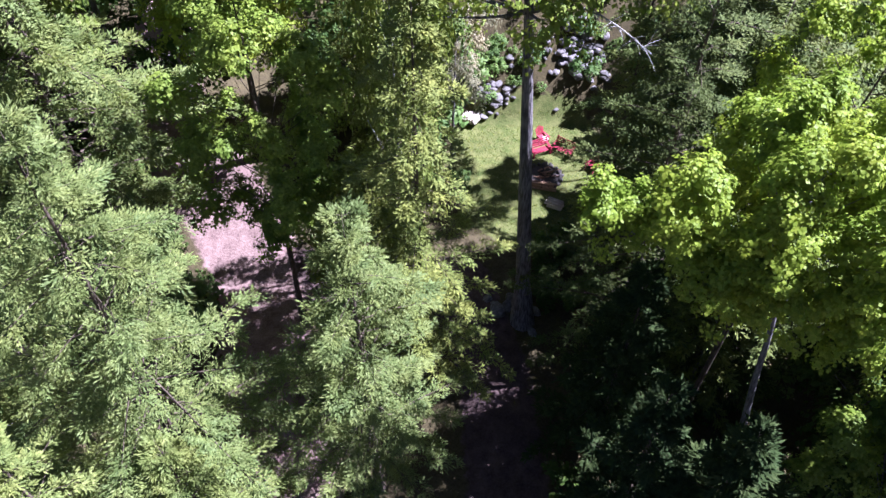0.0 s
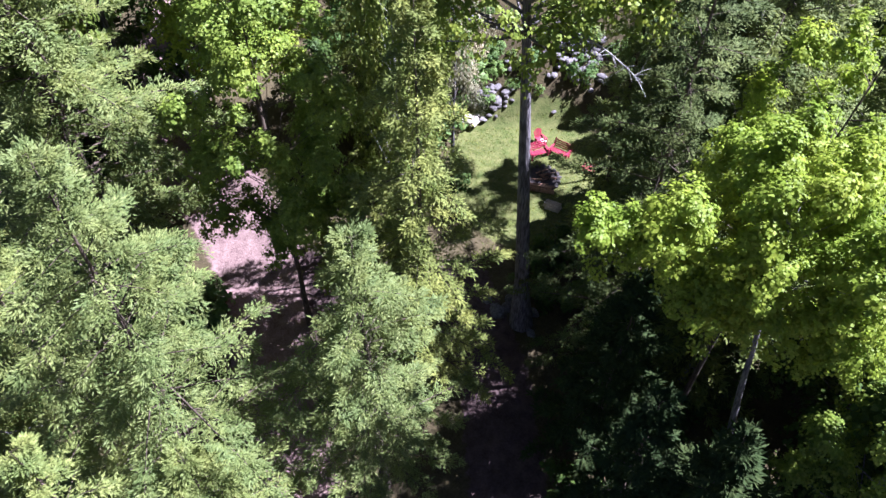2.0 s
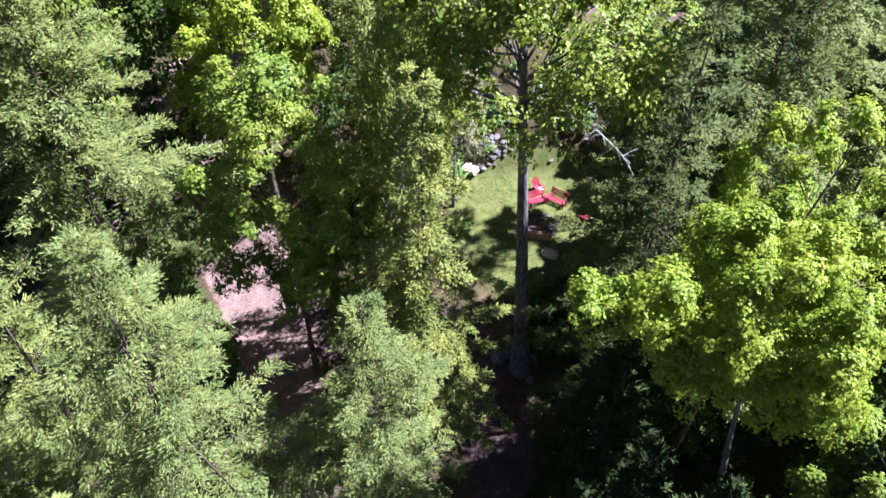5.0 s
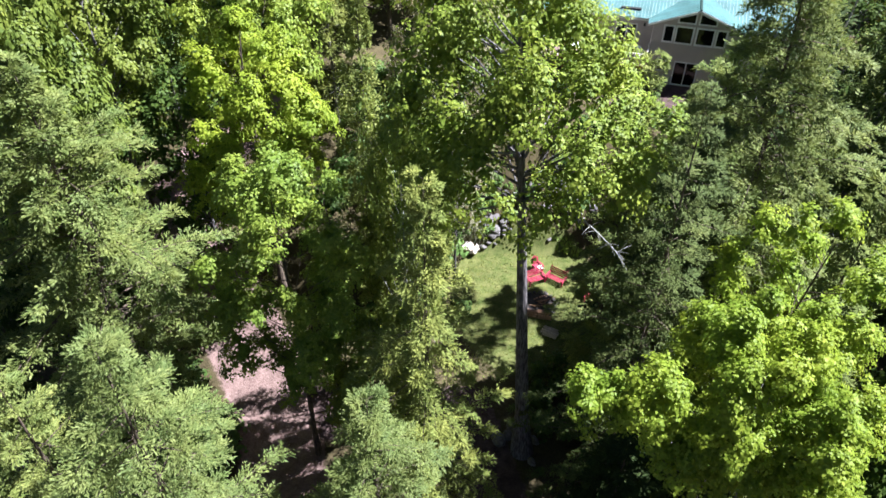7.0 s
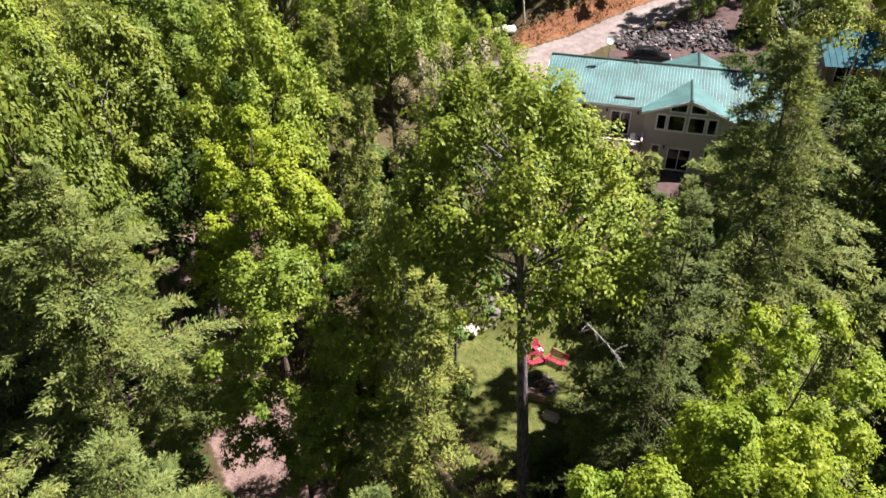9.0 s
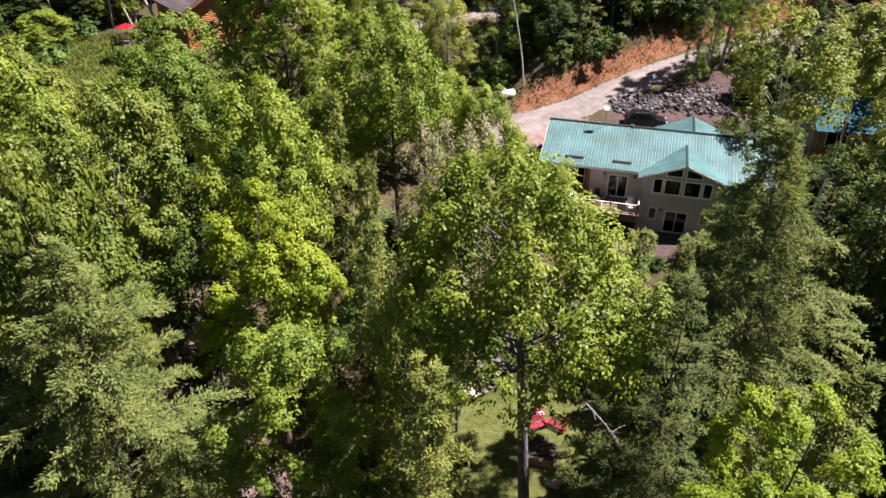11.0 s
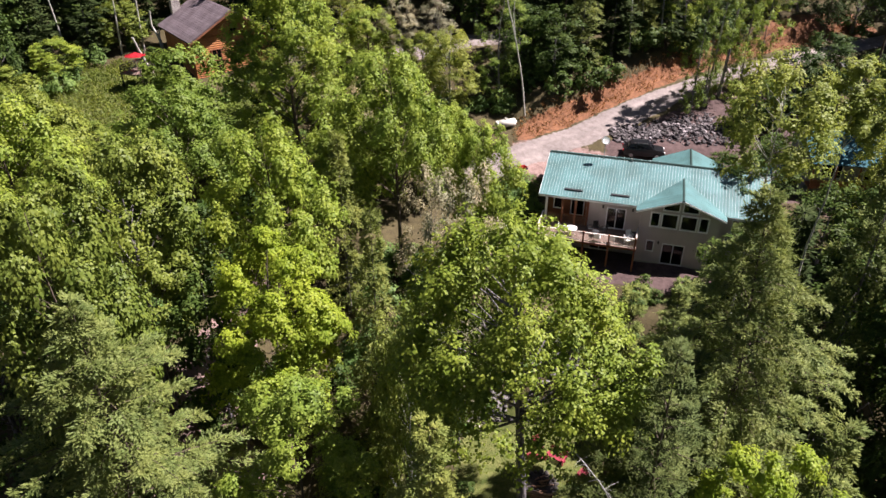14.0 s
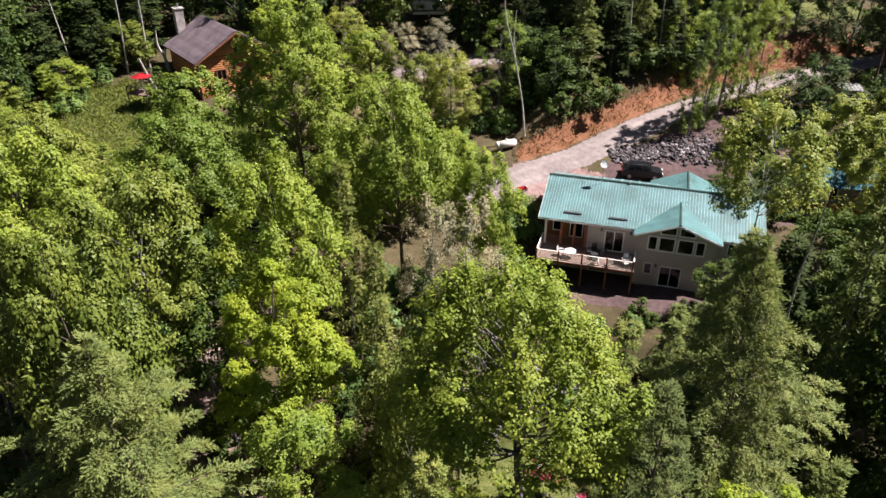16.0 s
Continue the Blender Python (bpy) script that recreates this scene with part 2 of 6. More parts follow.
CHAR = surface("charred_wood", (0.06, 0.05, 0.05), 0.95, 12, 2.0, 0.4, 0.6, piece=0.3)
SPLIT_WOOD = surface("split_firewood", (0.42, 0.25, 0.17), 0.85, 10, 1.5, 0.3, 0.4, piece=0.35)
PALE_WOOD = surface("weathered_boards", (0.55, 0.47, 0.42), 0.85, 12, 1.5, 0.2, 0.3, piece=0.25)
SHINGLE = surface("grey_brown_shingles", (0.14, 0.11, 0.125), 0.9, 9, 0.6, 0.25, 0.4, piece=0.22)
LOG = surface("orange_log_siding", (0.5, 0.2, 0.07), 0.65, 8, 0.7, 0.22, 0.3, piece=0.15)
CHIMNEY_STONE = surface("chimney_stone", (0.42, 0.38, 0.37), 0.9, 6, 1.2, 0.25, 0.4, piece=0.2)
CAR_PAINT = surface("dark_car_paint", (0.008, 0.009, 0.012), 0.28, 30, 0.5, 0.1, 0.0, spec=0.4)
RUBBER = surface("black_rubber", (0.02, 0.02, 0.02), 0.85, 30, 1, 0.15, 0.1)
METAL_GREY = surface("grey_metal", (0.4, 0.4, 0.4), 0.4, 20, 1, 0.1, 0.05, metal=0.8)
WHITE_PLASTIC = surface("white_plastic", (0.8, 0.8, 0.8), 0.45, 20, 1, 0.05, 0.03)
TANK_PAINT = surface("cream_tank_paint", (0.62, 0.6, 0.55), 0.5, 14, 0.8, 0.1, 0.05)
RED_CLOTH = surface("red_canvas", (0.55, 0.015, 0.028), 0.8, 30, 1.5, 0.12, 0.1)
BLACK_METAL = surface("black_metal", (0.025, 0.025, 0.028), 0.5, 30, 1, 0.15, 0.05)
BLUE_TARP = surface("blue_tarp", (0.09, 0.22, 0.36), 0.45, 8, 0.9, 0.18, 0.3, spec=0.5)
BLUE_ROOF = surface("blue_green_metal_roof", (0.035, 0.10, 0.125), 0.8, 14, 0.6, 0.12, 0.05, spec=0.1)
GREY_SHED = surface("weathered_grey_paint", (0.36, 0.36, 0.38), 0.8, 14, 0.8, 0.15, 0.2)


def glass_material():
    m, n, l, p = nodes_of("window_glass")
    p.inputs["Base Color"].default_value = (0.04, 0.045, 0.05, 1)
    p.inputs["Specular IOR Level"].default_value = 0.15
    p.inputs["Roughness"].default_value, p.inputs["Transmission Weight"].default_value = 0.023, 0.9
    return m


GLASS = glass_material()
ROOF_DARK = surface("dark_green_ridge_metal", (0.022, 0.05, 0.045), 0.5, 16, 0.5, 0.1, 0.05)
CAR_GLASS = surface("tinted_car_glass", (0.012, 0.014, 0.018), 0.12, 30, 0.5, 0.05, 0.0, spec=0.6)


# ---- helpers for meshes ----
def part(name, bm, material, parent=None, label="", smooth=False):
    """One bmesh as one object, under a thing or a part."""
    me = bpy.data.meshes.new(name)
    bm.to_mesh(me)
    bm.free()
    return part_of(name, me, material, parent, label, smooth)


def part_of(name, me, material, parent=None, label="", smooth=False):
    if material and not me.materials:
        me.materials.append(material)
    if smooth:
        me.polygons.foreach_set("use_smooth", [True] * len(me.polygons))
    ob = new(name, me)
    ob.parent = parent
    if label:
        tagged(ob, label)
    return ob


def thing(name, m, label, category, group="", kind=""):
    ob = new(name)
    ob.matrix_basis = m
    ob.empty_display_size = 0.2
    return tagged(ob, label, category, group, kind)


def array_mesh(name, verts, faces):
    """A mesh from arrays; faces have three or four corners each, all alike."""
    me = bpy.data.meshes.new(name)
    k = faces.shape[1]
    me.vertices.add(len(verts))
    me.vertices.foreach_set("co", verts.astype(np.float32).ravel())
    me.loops.add(faces.size)
    me.loops.foreach_set("vertex_index", faces.astype(np.int32).ravel())
    me.polygons.add(len(faces))
    me.polygons.foreach_set("loop_start", np.arange(0, faces.size, k, dtype=np.int32))
    me.update(calc_edges=True)
    return me


def box(bm, x0, x1, y0, y1, z0, z1, m=None, bevel=0.0):
    vs = [bm.verts.new((x, y, z)) for z in (z0, z1) for y in (y0, y1) for x in (x0, x1)]
    fs = [bm.faces.new([vs[i] for i in q]) for q in ((0, 2, 3, 1), (4, 5, 7, 6), (0, 1, 5, 4), (2, 6, 7, 3), (0, 4, 6, 2), (1, 3, 7, 5))]
    if bevel:
        r = bmesh.ops.bevel(bm, geom=list({e for f in fs for e in f.edges}), offset=bevel, segments=1, affect="EDGES")
        vs = list({v for f in r["faces"] for v in f.verts} | {v for v in vs if v.is_valid})
    if m is not None:
        bmesh.ops.transform(bm, matrix=m, verts=[v for v in vs if v.is_valid])
    return bm


def block(x0, x1, y0, y1, z0, z1, m=None, bevel=0.0):
    return box(bmesh.new(), x0, x1, y0, y1, z0, z1, m, bevel)


def prism(bm, pts, y0, y1, axis="y"):
    """A flat outline (x, z), swept from y0 to y1; axis "x": outline (y, z), swept along x."""
    def at(p, q):
        return (p[0], q, p[1]) if axis == "y" else (q, p[0], p[1])
    a, b = [bm.verts.new(at(p, y0)) for p in pts], [bm.verts.new(at(p, y1)) for p in pts]
    bm.faces.new(a)
    bm.faces.new(b[::-1])
    for i in range(len(pts)):
        j = (i + 1) % len(pts)
        bm.faces.new((a[i], b[i], b[j], a[j]))
    bmesh.ops.recalc_face_normals(bm, faces=bm.faces)
    return bm


def cyl(bm, p, q, r0, r1=None, sides=8, caps=True):
    p, q = Vector(p), Vector(q)
    r1 = r0 if r1 is None else r1
    turn = (q - p).to_track_quat("Z", "Y").to_matrix()
    rings = []
    for c, r in ((p, r0), (q, r1)):
        rings.append([bm.verts.new(c + turn @ Vector((r * math.cos(a), r * math.sin(a), 0))) for a in (2 * math.pi * i / sides for i in range(sides))])
    for i in range(sides):
        j = (i + 1) % sides
        bm.faces.new((rings[0][i], rings[0][j], rings[1][j], rings[1][i]))
    if caps:
        bm.faces.new(rings[0][::-1])
        bm.faces.new(rings[1])
    return bm


def rock_mesh(rnd, sx, sy, sz, name="rock"):
    bm = bmesh.new()
    bmesh.ops.create_icosphere(bm, subdivisions=2, radius=1.0)
    off = Vector((rnd.uniform(-50, 50), rnd.uniform(-50, 50), rnd.uniform(-50, 50)))
    for v in bm.verts:
        k = 1 + 0.28 * noise.noise(v.co * 1.1 + off) + 0.1 * noise.noise(v.co * 2.7 + off)
        v.co = Vector((v.co.x * sx * k, v.co.y * sy * k, max(-0.55, v.co.z) * sz * k))
    me = bpy.data.meshes.new(name)
    bm.to_mesh(me)
    bm.free()
    return me


# ---- the ground ----
def step(a, b, v):
    t = np.clip((v - a) / (b - a), 0, 1)
    return t * t * (3 - 2 * t)


def seg_dist(x, y, pts):
    """Distance from places to a broken line."""
    best = np.full(np.shape(x), 1e9)
    for (ax, ay), (bx, by) in zip(pts, pts[1:]):
        dx, dy = bx - ax, by - ay
        t = np.clip(((x - ax) * dx + (y - ay) * dy) / (dx * dx + dy * dy), 0, 1)
        best = np.minimum(best, np.hypot(x - ax - t * dx, y - ay - t * dy))
    return best


ROAD = ((3.0, 70.5), (8.5, 74.0), (15.0, 77.5), (22.0, 82.5), (29.0, 87.3), (36.0, 91.5), (44.0, 95.0), (54.0, 98.5), (68.0, 104.0), (95, 112))
HOUSE_TURN = radians(-16)


def house_local(x, y):
    c, s = math.cos(HOUSE_TURN), math.sin(HOUSE_TURN)
    dx, dy = x - 16.32, y - 56.91
    return dx * c + dy * s, -dx * s + dy * c


def height(x, y):
    x, y = np.asarray(x, float), np.asarray(y, float)
    left = np.interp(y, (-400, 0, 26.5, 36, 66, 100, 130, 400, 3000), (-6, 0, 0, 6.4, 11.3, 17.5, 23, 60, 60))
    right = np.interp(y, (-400, 0, 42.3, 44.5, 48.5, 66, 72, 88, 100, 130, 400, 3000), (-6, 0, 0.1, 2.8, 7.4, 9.6, 11.4, 15.2, 18.0, 23.5, 60, 60))
    z = left + (right - left) * step(-9.0, -1.0, x)
    u, v = house_local(x, y)
    pad = step(-3.2, -1.6, u + 9.0) * (1 - step(0, 4, u - 12.5)) * step(-7.0, -4.0, v) * (1 - step(2.0, 2.6, v))
    z = z + (8.02 - z) * pad
    yard = step(-2, 3, u + 10) * (1 - step(0, 5, u - 16)) * step(2.6, 3.2, v) * (1 - step(12, 17, v))
    z = z + (10.5 - z) * yard
    d = seg_dist(x, y, ROAD)
    up = x * -0.53 + y * 0.85       # positive on the uphill side of the road
    bank = step(3.2, 6.0, d) * (1 - step(14, 26, d)) * step(58, 62, up) * step(6, 12, x) * (1 - step(60, 80, x))
    z = z + 2.4 * bank
    z = z + 0.12 * np.sin(x * 0.9 + 1.3 * np.sin(y * 0.31)) * np.sin(y * 0.7 + x * 0.21) * step(8, 20, np.hypot(x - 6, y - 36))
    return z


def ground_z(x, y):
    return float(height(x, y))


LEFT_PATH = ((-6.5, 4.0), (-7.0, 14.0), (-9.5, 22.0), (-11.0, 27.5), (-13.5, 31.0), (-17.0, 34.5), (-19.0, 42.0), (-15.0, 52.0))
MID_PATH = ((3.2, 4.0), (3.2, 14.0), (2.8, 20.5), (1.0, 27.0), (-4.0, 26.5), (-10.0, 26.5))


def build_ground():
    def axis(lo, hi, step_m, far):
        inner = np.arange(lo, hi + 0.01, step_m)
        outer = np.array([4, 10, 20, 40, 80, 160, 320, 700, far])
        return np.concatenate([lo - outer[::-1], inner, hi + outer])
    xs, ys = axis(-70, 75, 0.7, 2500), axis(-4, 128, 0.6, 2500)
    X, Y = np.meshgrid(xs, ys)
    Z = height(X, Y)
    nx, ny = len(xs), len(ys)
    i = np.arange((ny - 1) * (nx - 1))
    a = (i // (nx - 1)) * nx + i % (nx - 1)
    me = array_mesh("ground", np.stack([X, Y, Z], -1).reshape(-1, 3), np.stack([a, a + 1, a + nx + 1, a + nx], 1))
    u, v = house_local(X, Y)
    lawn = (1 - step(-0.12, 0.12, np.hypot((X - 6.1) / 5.9, (Y - 37.4) / 8.0) - 1)) * (1 - step(42.6, 45.0, Y))
    lawn = np.maximum(lawn, 1 - step(-0.25, 0.25, np.hypot((X + 45) / 9, (Y - 84) / 9) - 1))
    lawn = np.maximum(lawn, 1 - step(-0.2, 0.2, np.hypot((X + 5) / 6, (Y - 101) / 2.2) - 1))
    lawn = np.maximum(lawn, 1 - step(-0.2, 0.2, np.hypot((X - 57) / 8, (Y - 114) / 4) - 1))
    dirt = 1 - step(1.6, 3.4, seg_dist(X, Y, LEFT_PATH))
    d = seg_dist(X, Y, ROAD)
    yard = step(-4, 0, u + 12) * (1 - step(0, 5, u - 20)) * step(9, 12, v) * (1 - step(15, 19, v))
    pad = step(-3.2, -1.6, u + 10) * (1 - step(0, 4, u - 12.5)) * step(-5.5, -4.0, v) * (1 - step(2, 3, v))
    dirt = np.maximum(dirt, yard)
    # darker ground tone standing in for shade: right yard, house pad, middle path
    shaded_soil = step(16, 19, X) * (1 - step(40, 48, X)) * step(62, 66, Y) * step(2.0, 3.5, d) * (1 - step(56.5, 58.5, X * -0.53 + Y * 0.85))
    shaded_soil = np.maximum(shaded_soil, pad)
    shaded_soil = np.maximum(shaded_soil, (1 - step(1.0, 2.8, seg_dist(X, Y, MID_PATH))) * (1 - 0.8 * step(0.3, 0.8, dirt)))
    dirt = dirt * (1 - 0.6 * step(19, 23, X))
    gravel = np.maximum(1 - step(1.3 - 0.45 * step(24, 34, X), 2.6 - 0.7 * step(24, 34, X), d), 0.6 * (1 - step(1.5, 3.5, seg_dist(X, Y, ((-9, 97), (-3, 98), (2, 101), (10, 103))))))
    track = (1 - step(0.25, 0.6, np.abs(d - 0.85))) * (0.6 + 0.4 * np.sin(X * 0.9))
    red = step(1.7, 2.6, d) * (1 - step(3.9, 5.4, d)) * step(58, 61, X * -0.53 + Y * 0.85) * step(6, 9, X)
    red = np.maximum(red, 1 - step(1.2, 3.2, seg_dist(X, Y, ((46, 100.5), (52, 102.5), (60, 105.5)))))
    for name, values in (("lawn", lawn), ("dirt", dirt), ("shaded_soil", shaded_soil), ("red", red), ("gravel", gravel), ("track", track)):
        me.attributes.new(name, "FLOAT", "POINT").data.foreach_set("value", values.astype(np.float32).ravel())
    me.polygons.foreach_set("use_smooth", [True] * len(me.polygons))
    ob = part_of("ground", me, GROUND)
    tagged(ob, "forest floor with lawn, dirt path and gravel road", "ground", kind="structure")


build_ground()


# ---- trees ----
def unit(v):
    return v / np.maximum(np.linalg.norm(v, axis=-1, keepdims=True), 1e-9)


class Tubes:
    """Gathers bent, tapered round limbs into one mesh."""
    def __init__(self):
        self.v, self.f, self.n = [], [], 0

    def add(self, pts, radii, sides=6):
        pts = np.asarray(pts, float)
        tan = unit(np.gradient(pts, axis=0))
        ref = np.where(np.abs(tan[:, 2:3]) > 0.9, [[1.0, 0, 0]], [[0, 0, 1.0]])
        a = unit(np.cross(tan, ref))
        b = np.cross(tan, a)
        ang = np.arange(sides) * 2 * np.pi / sides
        ring = pts[:, None] + np.asarray(radii)[:, None, None] * (np.cos(ang)[None, :, None] * a[:, None] + np.sin(ang)[None, :, None] * b[:, None])
        k = len(pts)
        i, j = np.meshgrid(np.arange(k - 1), np.arange(sides), indexing="ij")
        i, j = i.ravel(), j.ravel()
        j2 = (j + 1) % sides
        self.v.append(ring.reshape(-1, 3))
        self.f.append(self.n + np.stack([i * sides + j, i * sides + j2, (i + 1) * sides + j2, (i + 1) * sides + j], 1))
        self.n += k * sides

    def mesh(self, name):
        me = array_mesh(name, np.concatenate(self.v), np.concatenate(self.f))
        me.polygons.foreach_set("use_smooth", [True] * len(me.polygons))
        return me


def kites(base, along, side, length, width, fold):
    """Leaf blades: from a foot along a way, creased down the middle."""
    up = np.cross(along, side)
    l, w = length[:, None], width[:, None]
    tip = base + along * l
    m = base + along * l * 0.45
    p, q = m + side * w + up * fold[:, None] * w, m - side * w + up * fold[:, None] * w
    v = np.stack([base, p, tip, q], 1).reshape(-1, 3)
    return v, np.arange(len(base) * 4).reshape(-1, 4)


def crown_shape(h, widest):
    """How far a leafy crown reaches at a share h of its height."""
    return math.sqrt(max(0.0, 1 - ((h - widest) / (1.05 - widest if h > widest else widest + 0.22)) ** 2))


def broadleaf(g, H, R, low=0.35, girth=0.25, lobes=40, total=24000, leaf=0.2, lean=(0, 0), droop=0.3, widest=0.4, bough=(), bend=0.012, ragged=0.2, tuft=0.42, tall=1.3, full=0.31):
    """A leafy tree at the origin: limbs that end in upright lobes, each of many tufts of leaves."""
    wood = Tubes()
    n = 9
    s = np.linspace(0, 1, n)
    wob = np.cumsum(g.normal(0, bend * H, (n, 2)), 0) * s[:, None]
    axis = np.stack([lean[0] * s + wob[:, 0] * 0.6, lean[1] * s + wob[:, 1] * 0.6, s * H * 0.95], 1)
    wood.add(axis, girth * (1 + 0.6 * np.exp(-s * 22)) * (1 - 0.88 * s), 10)
    zb = H * low

    def stem(z):
        return np.array([np.interp(z, axis[:, 2], axis[:, k]) for k in range(3)])
    tips, a = [], g.uniform(0, 6.28)
    for i in range(lobes):
        h = ((i + g.uniform(0, 1)) / lobes) ** 0.9
        a += 2.4 + g.normal(0, 0.45)
        size = R * full * g.uniform(0.7, 1.25) * (1.05 - 0.35 * h)
        r = max(0.0, R * crown_shape(h, widest) - 0.6 * size) * float(np.clip(0.92 + ragged * g.normal(), 0.3, 1.3))
        z = zb + (H - zb) * h * 0.97 - 0.8 * tall * size * max(0, h - 0.3)
        c = stem(z)
        tips.append((c[0] + r * np.cos(a), c[1] + r * np.sin(a), z - 0.2 * droop * r, size))
    tips += list(bough)
    centre, way, home, reach = [], [], [], []
    for x, y, z, size in tips:
        tip = np.array([x, y, z])
        c = stem(z)
        out = math.hypot(x - c[0], y - c[1])
        z0 = float(np.clip(z - out * g.uniform(0.5, 1.0) - 0.3, max(H * 0.12, zb - 0.05 * H), H * 0.92))
        foot = stem(z0)
        t = np.linspace(0, 1, 5)[:, None]
        mid = (foot + tip) / 2 + np.array([0, 0, -0.08 * out]) + g.normal(0, 0.1, 3) * (0.3 + 0.25 * out)
        r0 = max(0.022, girth * 0.28 * min(1, out / R + 0.25) * (1 - 0.6 * z0 / H))
        wood.add((1 - t) ** 2 * foot + 2 * t * (1 - t) * mid + t * t * tip, r0 * (1 - 0.82 * t[:, 0]), 5)
        k = int(5 + 5.5 * (size / tuft) ** 2)
        d = unit(g.normal(0, 1, (k, 3)) + np.array([0, 0, 0.25]))
        d = d[d[:, 2] > -0.6]
        taper = 1.08 - 0.5 * np.maximum(0, d[:, 2:3])
        lump = g.uniform(0.62, 1.18, (len(d), 1))
        p = tip + d * size * lump * np.concatenate([taper, taper, np.full_like(taper, tall)], 1)
        p[:, 2] -= droop * 0.4 * np.hypot(d[:, 0], d[:, 1]) * size
        centre.append(p)
        way.append(d)
        home.append(np.repeat(tip[None], len(d), 0))
        reach.append(tuft * g.uniform(0.5, 1.25, len(d)))
    centre, way, home, reach = (np.concatenate(k) for k in (centre, way, home, reach))
    counts = np.maximum(8, (reach ** 2 / np.sum(reach ** 2) * total).astype(int))
    w = np.repeat(np.arange(len(reach)), counts)
    m = len(w)
    up = np.array([0, 0, 1.0])
    e = unit(way[w] * 0.55 + up * 0.35 + g.normal(0, 0.75, (m, 3)))
    pos = centre[w] + e * (reach[w] * g.uniform(0.25, 1.05, m))[:, None] * np.array([1, 1, 0.8])
    face = unit(e * 0.5 + way[w] * 0.42 + up * 0.46 + g.normal(0, 0.24, (m, 3)))
    along = e * 0.7 + g.normal(0, 0.6, (m, 3)) - up * (0.2 + 1.6 * droop)
    le = leaf * g.uniform(0.65, 1.35, m)
    deep = g.uniform(0, 1, m) < 0.1      # large leaves inside the lobe
    pos = np.where(deep[:, None], home[w] + (centre[w] - home[w]) * g.uniform(0.2, 0.75, (m, 1)), pos)
    le = np.where(deep, le * 2.0, le)
    along = unit(along - face * np.sum(along * face, 1, keepdims=True))
    v, f = kites(pos, along, unit(np.cross(face, along)), le, le * g.uniform(0.32, 0.46, m), g.uniform(-0.1, 0.5, m))
    return wood.mesh("trunk"), array_mesh("crown", v, f)


def conifer(g, H, R, low=0.06, girth=0.18, boughs=110, frond=0.75, droop=0.28, rise=0.1, peak=0.30, dense=4.0, lean=(0, 0), blades=15, ragged=0.5, fine=0.5, broad=0.15):
    """A needle tree at the origin: boughs with side twigs, each a tuft of small flat sprays."""
    wood = Tubes()
    s = np.linspace(0, 1, 8)
    axis = np.stack([lean[0] * s, lean[1] * s, s * H], 1)
    wood.add(axis, girth * (1 + 0.5 * np.exp(-s * 25)) * (1 - 0.97 * s), 8)
    B, A, S, L, F = [], [], [], [], []
    a = g.uniform(0, 6.28)
    for i in range(boughs):
        f = low + (1 - low) * ((i + g.uniform(0, 1)) / boughs) ** 0.92
        a += 2.4 + g.normal(0, 0.35)
        shape = math.tanh(peak * (1 - f)) / math.tanh(peak) * (0.55 + 0.45 * min(1, (f - low) / 0.18 + 0.25))
        ln = max(0.42, R * 1.1 * shape * g.uniform(1 - ragged, 1 + ragged * 0.7) * (1 + 0.22 * np.sin(3 * a + 17 * f + low * 40)))
        base = np.array([np.interp(f, s, axis[:, 0]), np.interp(f, s, axis[:, 1]), f * H])
        d = np.array([np.cos(a), np.sin(a), 0.0])
        lift, sag = rise + 0.9 * max(0, f - 0.7), droop * g.uniform(0.5, 1.5)
        t = np.linspace(0, 1, 5)
        curve = base + d * (ln * t)[:, None]
        curve[:, 2] += ln * (lift * t - sag * t * t)
        wood.add(curve, max(0.008, 0.010 * ln) * (1 - 0.85 * t), 3)
        k = int(9 + ln * dense)
        q = np.sort(g.uniform(0.08, 1.0, k)) ** 0.7
        pos = base + d * (ln * q)[:, None]
        pos[:, 2] += ln * (lift * q - sag * q * q)
        cross = np.array([-d[1], d[0], 0.0])
        hand = np.where(np.arange(k) % 2 == 0, 1.0, -1.0)
        ang = np.radians(70 - 50 * q + g.normal(0, 14, k)) * hand
        fd = d * np.cos(ang)[:, None] + cross * np.sin(ang)[:, None]
        fd[:, 2] = lift - 1.3 * sag * q + g.normal(0.04, 0.32, k)
        fd = unit(fd)
        fl = frond * g.uniform(0.55, 1.25, k) * (1.0 - 0.4 * q) * (0.5 + 0.5 * min(1, ln / 1.5))
        side = unit(np.cross(fd, np.array([0, 0, 1.0]) + g.normal(0, 0.35, (k, 3))))
        top = np.cross(side, fd)
        for b in range(blades):
            u = 0.2 + 0.8 * (b + g.uniform(0, 1, k)) / blades
            ba = g.uniform(0.0, 1.0, k) ** 0.7 * 1.1 * (1.0 if b % 2 else -1.0) * (1.2 - 0.7 * u)
            up = g.normal(0.08, 0.24, k)
            al = unit(fd * np.cos(ba)[:, None] + side * np.sin(ba)[:, None] + top * up[:, None])
            B.append(pos + fd * (fl * u * 0.85)[:, None] + (side * np.sin(ba)[:, None] + top * up[:, None]) * (fl * 0.16)[:, None] - np.array([0, 0, 0.16]) * (fl * u * u)[:, None] + g.normal(0, 0.07, (k, 3)) * fl[:, None])
            A.append(al)
            S.append(unit(np.cross(al, top + g.normal(0, 0.22, (k, 3)))))
            L.append(frond * 0.55 * fine * g.uniform(0.45, 1.5, k))
            F.append(g.uniform(-0.3, 0.5, k))
    B, A, S, L, F = (np.concatenate(k) for k in (B, A, S, L, F))
    v, f = kites(B, A, S, L, L * broad, F)
    return wood.mesh("trunk"), array_mesh("crown", v, f)


